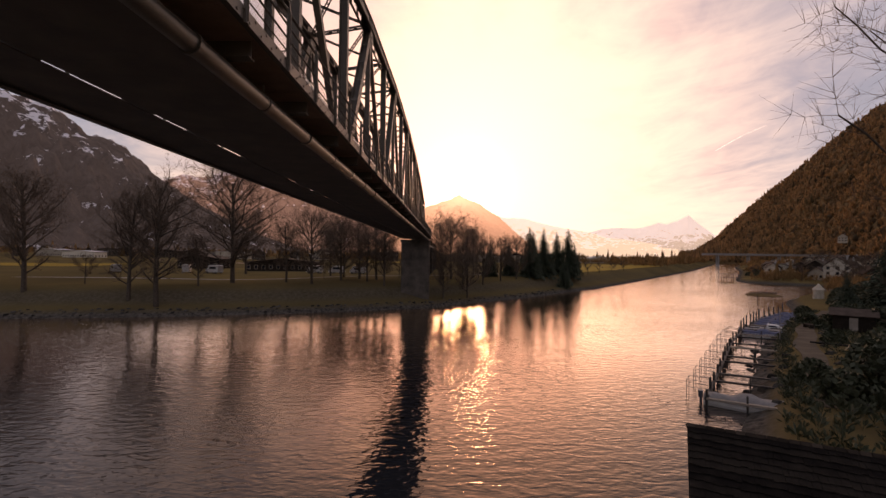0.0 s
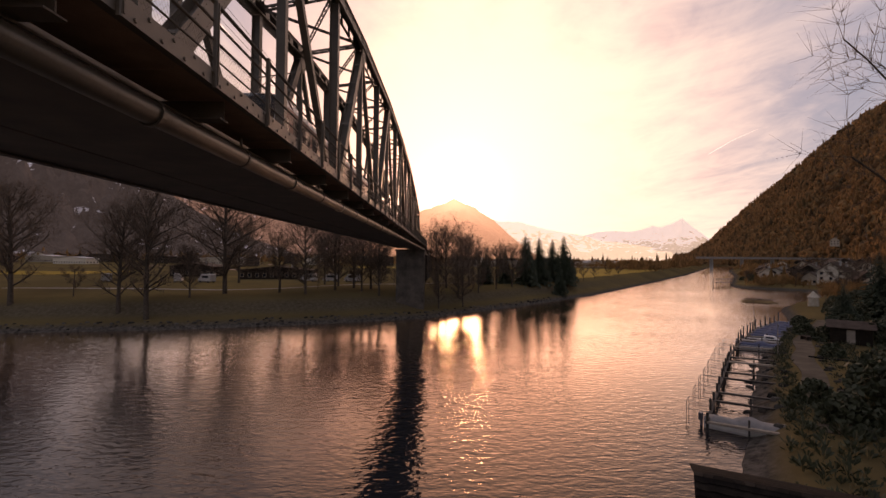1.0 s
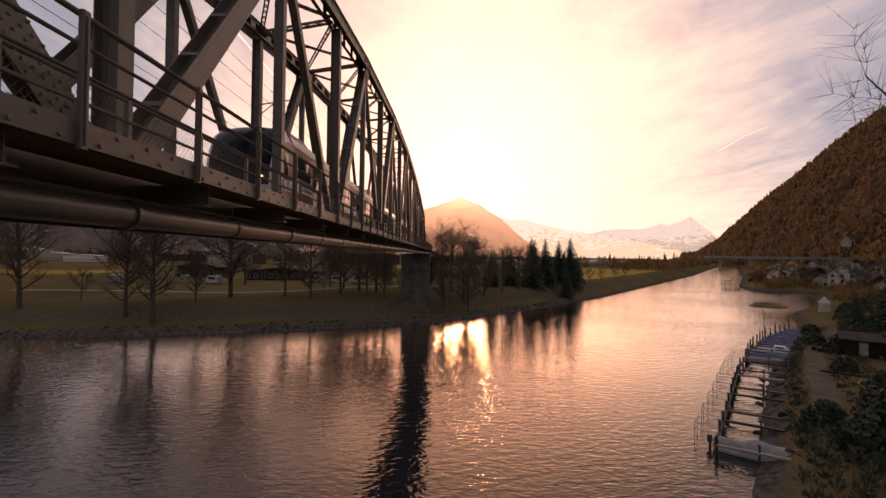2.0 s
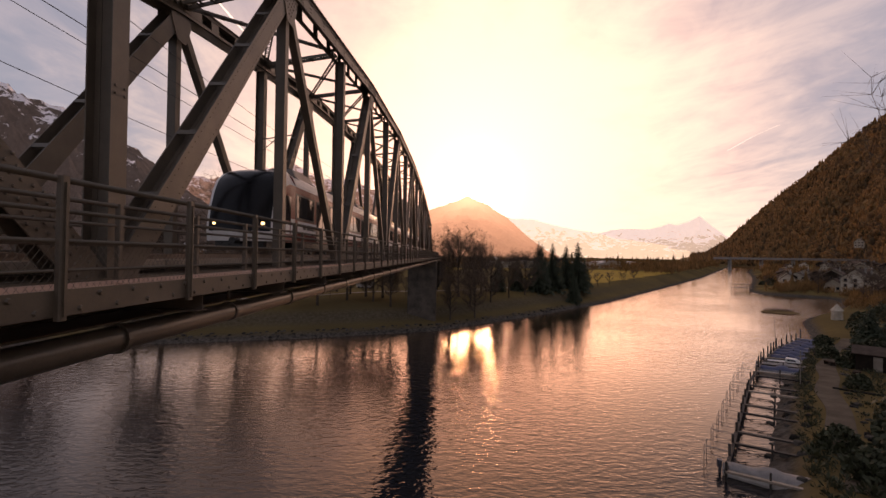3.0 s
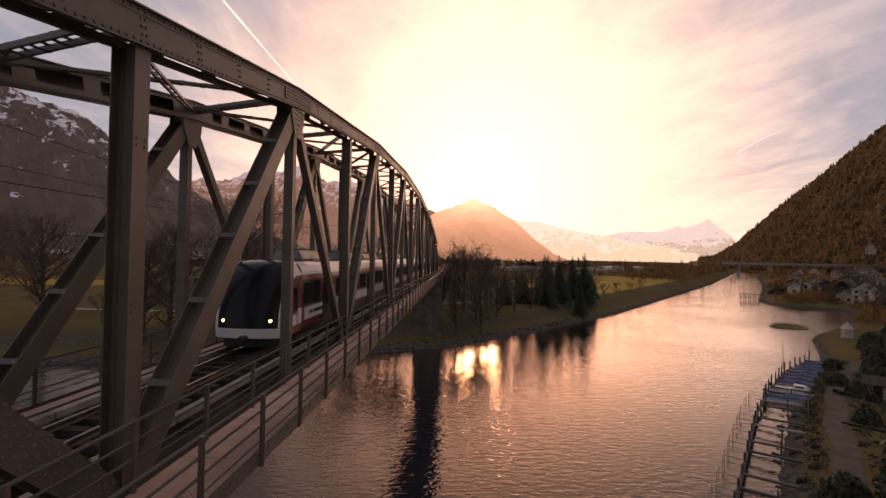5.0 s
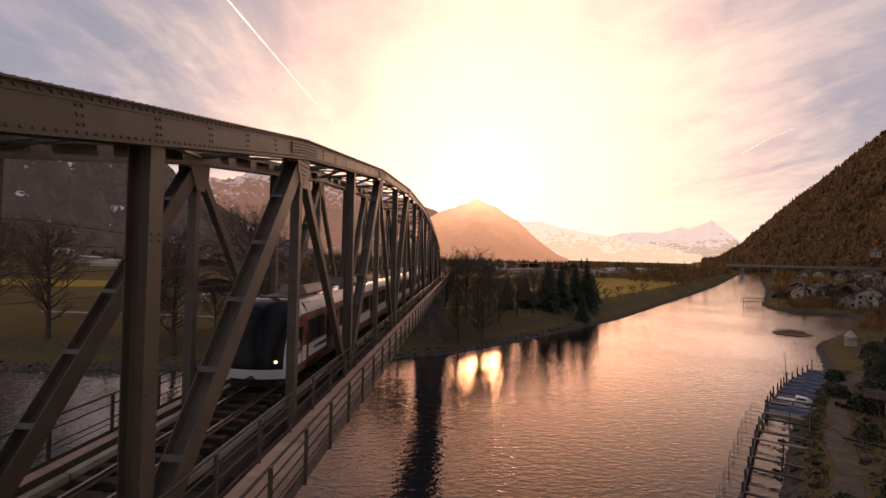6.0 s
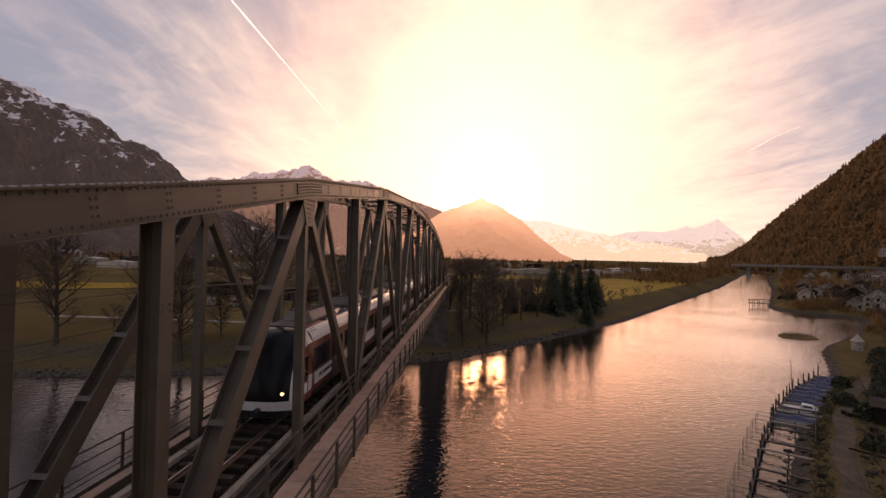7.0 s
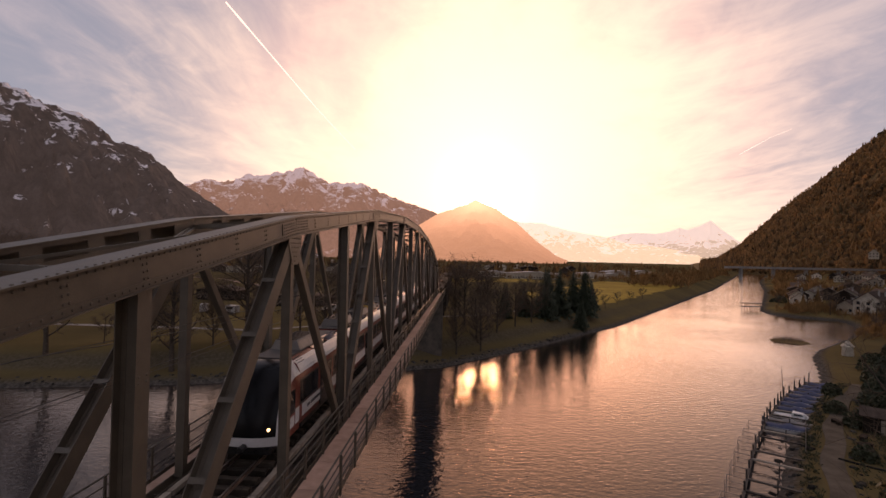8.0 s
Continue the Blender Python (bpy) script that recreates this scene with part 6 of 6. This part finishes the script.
for side in (-1, 1):
    for k in range(14):
        f0, f1 = k / 14, (k + 1.25) / 14
        g = Geo()
        x = -0.25
        while x < LONG + 0.1:
            wide = course_rng.uniform(0.13, 0.24)
            lift = course_rng.uniform(0.0, 0.012)
            over = f1 + course_rng.uniform(-0.006, 0.01)
            ya, yb = side * HALF * f0, side * HALF * over
            za, zb = RIDGE_Z - DROP * f0 - 0.035, RIDGE_Z - DROP * over + 0.012 + lift
            g.mesh([(x, ya, za), (x + wide - 0.012, ya, za), (x + wide - 0.012, yb, zb), (x, yb, zb), (x, yb, zb - 0.022), (x + wide - 0.012, yb, zb - 0.022)],
                   [(0, 1, 2, 3) if side < 0 else (3, 2, 1, 0), (3, 2, 5, 4), (0, 3, 4), (1, 5, 2)])
            x += wide
        part("shingle_course", g, M_BLACKWOOD, boathouse)
g = Geo()
for side in (-1, 1):
    g.mesh([(-0.2, 0, RIDGE_Z - 0.07), (LONG + 0.2, 0, RIDGE_Z - 0.07), (LONG + 0.2, side * HALF, RIDGE_Z - DROP - 0.05), (-0.2, side * HALF, RIDGE_Z - DROP - 0.05),
            (-0.2, 0, RIDGE_Z - 0.15), (LONG + 0.2, 0, RIDGE_Z - 0.15), (LONG + 0.2, side * HALF, RIDGE_Z - DROP - 0.13), (-0.2, side * HALF, RIDGE_Z - DROP - 0.13)],
           [(0, 1, 2, 3), (7, 6, 5, 4), (2, 6, 7, 3), (0, 3, 7, 4), (1, 5, 6, 2)])
part("roof_deck", g, M_BLACKWOOD, boathouse)
for k in range(22):
    g = Geo()
    x = -0.25 + k * (LONG + 0.5) / 22
    g.profile([(-0.14, -0.05), (0, 0.035 + 0.004 * (k % 3)), (0.14, -0.05), (0, -0.02)], x, x + (LONG + 0.5) / 22 - 0.02)
    g.v = [(p[0], p[1], p[2] + RIDGE_Z) for p in g.v]
    part("ridge_cap", g, M_OLDWOOD, boathouse)

# small hut, cove islet, far landing stage
g = Geo()
g.tube((0, 0, -0.3), (0, 0, 2.3), 1.25, 1.15, 10)
g.tube((0, 0, 2.3), (0, 0, 3.9), 1.45, 0.1, 10)
solo("shore_hut", g, M_PLASTER, "small pale round hut on the cove shore", "hut", at=(97, 117, gz(97, 117)))
islet = thing("islet", "low reed islet in the cove", "islet", (103, 146, 0))
g = Geo()
crown_blob(g, (0, 0, -0.8), 5.0, 1.6, random.Random(3), False)
part("mound", g, M_HILLSOIL, islet)
g = Geo()
for k in range(500):
    t, r = rng.uniform(0, 6.28), 4.2 * math.sqrt(rng.random())
    x, y = r * math.cos(t), r * math.sin(t) * 0.8
    g.tube((x, y, 0), (x + rng.uniform(-0.2, 0.2), y + rng.uniform(-0.2, 0.2), rng.uniform(0.7, 1.6)), 0.025, 0.01, 3, False)
tagged(part("reeds", g, M_TWIG, islet), kind="stuff")
stage = thing("landing_stage", "old landing stage on thin posts", "landing stage", (152, 242, 0))
for k in range(4):
    for s in (-1, 1):
        g = Geo()
        g.tube((k * 2.6 - 4, s * 1.2, -2), (k * 2.6 - 4, s * 1.2, 3.6), 0.12, sides=6)
        part("post", g, M_DOCKWOOD, stage)
g = Geo()
g.box(-5, 5, -1.6, 1.6, 1.7, 1.9)
part("deck", g, M_DOCKWOOD, stage)
g = Geo()
g.box(-5, 5, -1.3, 1.3, 3.5, 3.7)
part("beam", g, M_DOCKWOOD, stage)

# ---- viaduct and the far valley ----
via = thing("road_viaduct", "long flat concrete road viaduct on slim piers", "viaduct", (494, 700, 0))
g = Geo()
g.box(-92, 150, -5, 5, 16.8, 18.9, bevel=0.3)
part("deck", g, M_CONCRETE, via)
for s in (-1, 1):
    g = Geo()
    g.box(-92, 150, *sorted((s * 5, s * 4.75)), 18.9, 20.1)
    part("parapet", g, M_CONCRETE, via)
for k in range(5):
    g = Geo()
    x = -70 + k * 48
    g.box(x - 1.3, x + 1.3, -3.0, 3.0, -3, 16.8, bevel=0.3)
    part("pier", g, M_CONCRETE, via)

g = Geo()
rng3 = random.Random(21)
for k in range(1500):
    u = rng3.random()
    x = -900 + 1500 * rng3.random()
    y = rng3.uniform(480, 1500)
    if float(side_of(LEFT_BANK, np.array([x]), np.array([y]))[0]) < 12:
        continue
    r = rng3.uniform(2.5, 5.5)
    if rng3.random() < 0.35:
        crown_blob(g, (x, y, gz(x, y) - 0.5), r * 0.7, r * rng3.uniform(2.4, 3.4), rng3, True)
    else:
        tuft(g, (x, y, gz(x, y) - 0.5), r, r * rng3.uniform(1.6, 3.0), rng3, 20, 0.06)
for k in range(420):
    f = rng3.random()
    for line_, off in ((LEFT_BANK, 12), (RIGHT_BANK, -10)):
        a, b = (line_[-4], line_[-2]) if rng3.random() < 0.7 else (line_[-5], line_[-4])
        x, y = a[0] + (b[0] - a[0]) * f, a[1] + (b[1] - a[1]) * f
        if y < 330 and off > 0:
            continue
        x, y = x - off * rng3.uniform(0.4, 4), y + off * rng3.uniform(0, 1.5)
        r = rng3.uniform(2.0, 4.2)
        if max(float(side_of(LEFT_BANK, np.array([x]), np.array([y]))[0]), -float(side_of(RIGHT_BANK, np.array([x]), np.array([y]))[0])) < 3:
            continue
        tuft(g, (x, y, gz(x, y) - 0.5), r, r * rng3.uniform(1.8, 3.0), rng3, 26, 0.05)
for k in range(900):
    x, y = rng3.uniform(112, 620), rng3.uniform(120, 900)
    inland = -float(side_of(RIGHT_BANK, np.array([x]), np.array([y]))[0])
    if inland < 4 or inland > 190 or (y < 190 and inland < 14):
        continue
    r = rng3.uniform(1.3, 3.0)
    if rng3.random() < 0.2:
        crown_blob(g, (x, y, gz(x, y) - 0.4), r * 0.6, r * rng3.uniform(2.4, 3.4), rng3, True)
    else:
        tuft(g, (x, y, gz(x, y) - 0.4), r * 1.1, r * rng3.uniform(1.8, 3.2), rng3, 44, 0.020)
for k in range(340):
    x, y = rng3.uniform(-120, 300), rng3.uniform(400, 560)
    if float(side_of(LEFT_BANK, np.array([x]), np.array([y]))[0]) < 14:
        continue
    r = rng3.uniform(1.8, 4.2)
    tuft(g, (x, y, gz(x, y) - 0.4), r, r * rng3.uniform(1.8, 2.8), rng3, 34, 0.03)
for k in range(16):
    x, y = rng3.uniform(150, 300), rng3.uniform(470, 640)
    if float(side_of(LEFT_BANK, np.array([x]), np.array([y]))[0]) > 14:
        tuft(g, (x, y, gz(x, y) - 0.4), 1.6, rng3.uniform(15, 22), rng3, 40, 0.012)
solo("valley_woods", g, M_FARTREES, "bare trees and copses across the valley floor", "trees", kind="stuff")

for k in range(46):
    x = rng3.uniform(-700, 160)
    y = rng3.uniform(430, 900) if k % 3 else rng3.uniform(380, 520)
    if float(side_of(LEFT_BANK, np.array([x]), np.array([y]))[0]) < 60 or (-140 < x < 120 and y < 420):
        continue
    hall = k % 4 == 0
    put_house(rng3.uniform(18, 30) if hall else rng3.uniform(9, 13), rng3.uniform(12, 18) if hall else rng3.uniform(8, 11), rng3.uniform(6, 9) if hall else rng3.uniform(5, 8), 1.2 if hall else rng3.uniform(2.4, 3.6), x, y, rng3.uniform(-30, 30), "long low industrial hall on the valley floor" if hall else "distant plastered house on the valley floor", M_OLDWOOD if hall or k % 3 != 1 else None, 2, group="valley buildings")

for w_, d_, h_, x, y, yaw in ((52, 14, 5.5, 68, 445, 4), (34, 12, 5, 136, 486, 12), (40, 16, 6, 190, 560, 20), (26, 12, 5, 30, 470, -6), (30, 12, 5, 250, 640, 28), (22, 10, 4.5, 165, 500, 15), (44, 14, 6, -210, 430, -8), (36, 12, 5, -330, 400, -12), (30, 14, 6, -130, 470, 6), (40, 13, 6, -420, 470, -16)):
    house("industrial_hall", "long pale hall with a snow-dusted low roof on the valley floor", w_, d_, h_, 1.3, (x, y, gz(x, y)), radians(yaw), None, 1, "valley halls", "hall", M_SNOWROOF)

# orchard edge, parked vehicles and barn by the meadow
def van(at, yaw, label):
    ob = thing("camper_van", label, "van", at, "parked vans")
    ob.rotation_euler = (0, 0, yaw)
    g = Geo()
    g.profile([(-2.6, 0.45), (-2.6, 2.5), (-2.4, 2.7), (1.2, 2.7), (1.9, 1.7), (2.6, 1.4), (2.7, 0.45)], -1.05, 1.05)
    part("body", g, M_CAR, ob)
    g = Geo()
    for s in (-1, 1):
        g.box(*sorted((s * 1.05, s * 1.06)), -1.8, 1.0, 1.5, 2.2)
    part("window", g, M_GLASS_DARK, ob)
    for y in (-1.7, 1.7):
        for s in (-1, 1):
            g = Geo()
            g.tube((s * 0.85, y, 0.36), (s * 1.07, y, 0.36), 0.36, sides=14)
            part("wheel", g, M_TRAIN_DARK, ob)
    return ob


v = van((-84, 142, gz(-84, 142)), 0.4, "white camper van parked by the meadow")
for k, (x, y, a) in enumerate(((-74, 140, 1.2), (-104, 138, 0.8), (-45, 150, 1.4), (-38, 152, 1.3), (-31, 153, 1.2)   )):
    copy_thing(v, pose(x, y, gz(x, y), 0, 0, math.degrees(a)))
barn = put_house(26, 9, 3.2, 1.4, -62, 168, 8, "long low dark barn behind the parked vans", M_OLDWOOD, 1, group="barns")
put_house(18, 9, 4.0, 1.6, -100, 182, -6, "flat dark farm building", M_OLDWOOD, 1, group="barns")

# riverside gravel path on the far bank, with low stones at the water's edge
M_PALEGRAVEL = surface("pale_frosted_gravel", (0.20, 0.175, 0.155), (0.40, 0.36, 0.33), 0.95, 0.0, 0.4, 6.0, 0.3)
g = Geo()
line2 = [(-110, 112), (-54, 111), (-42, 118), (-26, 138), (4, 150), (40, 188)]
prev = None
for k in range(41):
    f = k / 40 * 4.999
    i, u = int(f), f - int(f)
    x, y = line2[i][0] + (line2[i + 1][0] - line2[i][0]) * u, line2[i][1] + (line2[i + 1][1] - line2[i][1]) * u
    cur = ((x, y - 1.2, gz(x, y - 1.2) + 0.05), (x, y + 1.2, gz(x, y + 1.2) + 0.05))
    if prev:
        g.face([prev[0], cur[0], cur[1], prev[1]])
    prev = cur
solo("far_bank_path", g, M_PALEGRAVEL, "pale gravel path along the far bank", "path", kind="structure")
g = Geo()
bends = [(-120, 262), (-150, 292), (-176, 318), (-214, 334), (-236, 352), (-222, 376), (-190, 398), (-168, 430), (-180, 470)]
prev = None
for k in range(65):
    f = k / 64 * 7.999
    i, u = int(f), f - int(f)
    (x0, y0), (x1, y1) = bends[i], bends[i + 1]
    x, y = x0 + (x1 - x0) * u, y0 + (y1 - y0) * u
    cur = ((x - 1.6, y - 1.4, gz(x - 1.6, y - 1.4) + 0.16), (x + 1.6, y + 1.4, gz(x + 1.6, y + 1.4) + 0.16))
    if prev:
        g.face([prev[0], prev[1], cur[1], cur[0]])
    prev = cur
solo("meadow_path", g, M_WALKWAY, "pale winding farm track across the meadow", "path", kind="structure")
dark_stone = stone.data("stone", M_DARKSTONE)
far_edge = thing("bank_stones", "low stone edging along the far bank", "stone edging", (-50, 80, 0))
for k in range(220):
    f = rng3.uniform(2.4, 7.6)
    i, u = int(f), f - int(f)
    (ax, ay), (bx, by) = LEFT_BANK[i], LEFT_BANK[i + 1]
    x, y = ax + (bx - ax) * u - rng3.uniform(0.2, 1.2) * 0.4, ay + (by - ay) * u + rng3.uniform(0.4, 2.6)
    s = rng3.uniform(0.4, 0.9)
    shared("stone", dark_stone, far_edge, Matrix.Translation((x + 50, y - 80, gz(x, y))) @ Matrix.Rotation(rng3.uniform(0, 6), 4, "Z") @ Matrix.Diagonal((s, s * 0.8, s * 0.6, 1)))
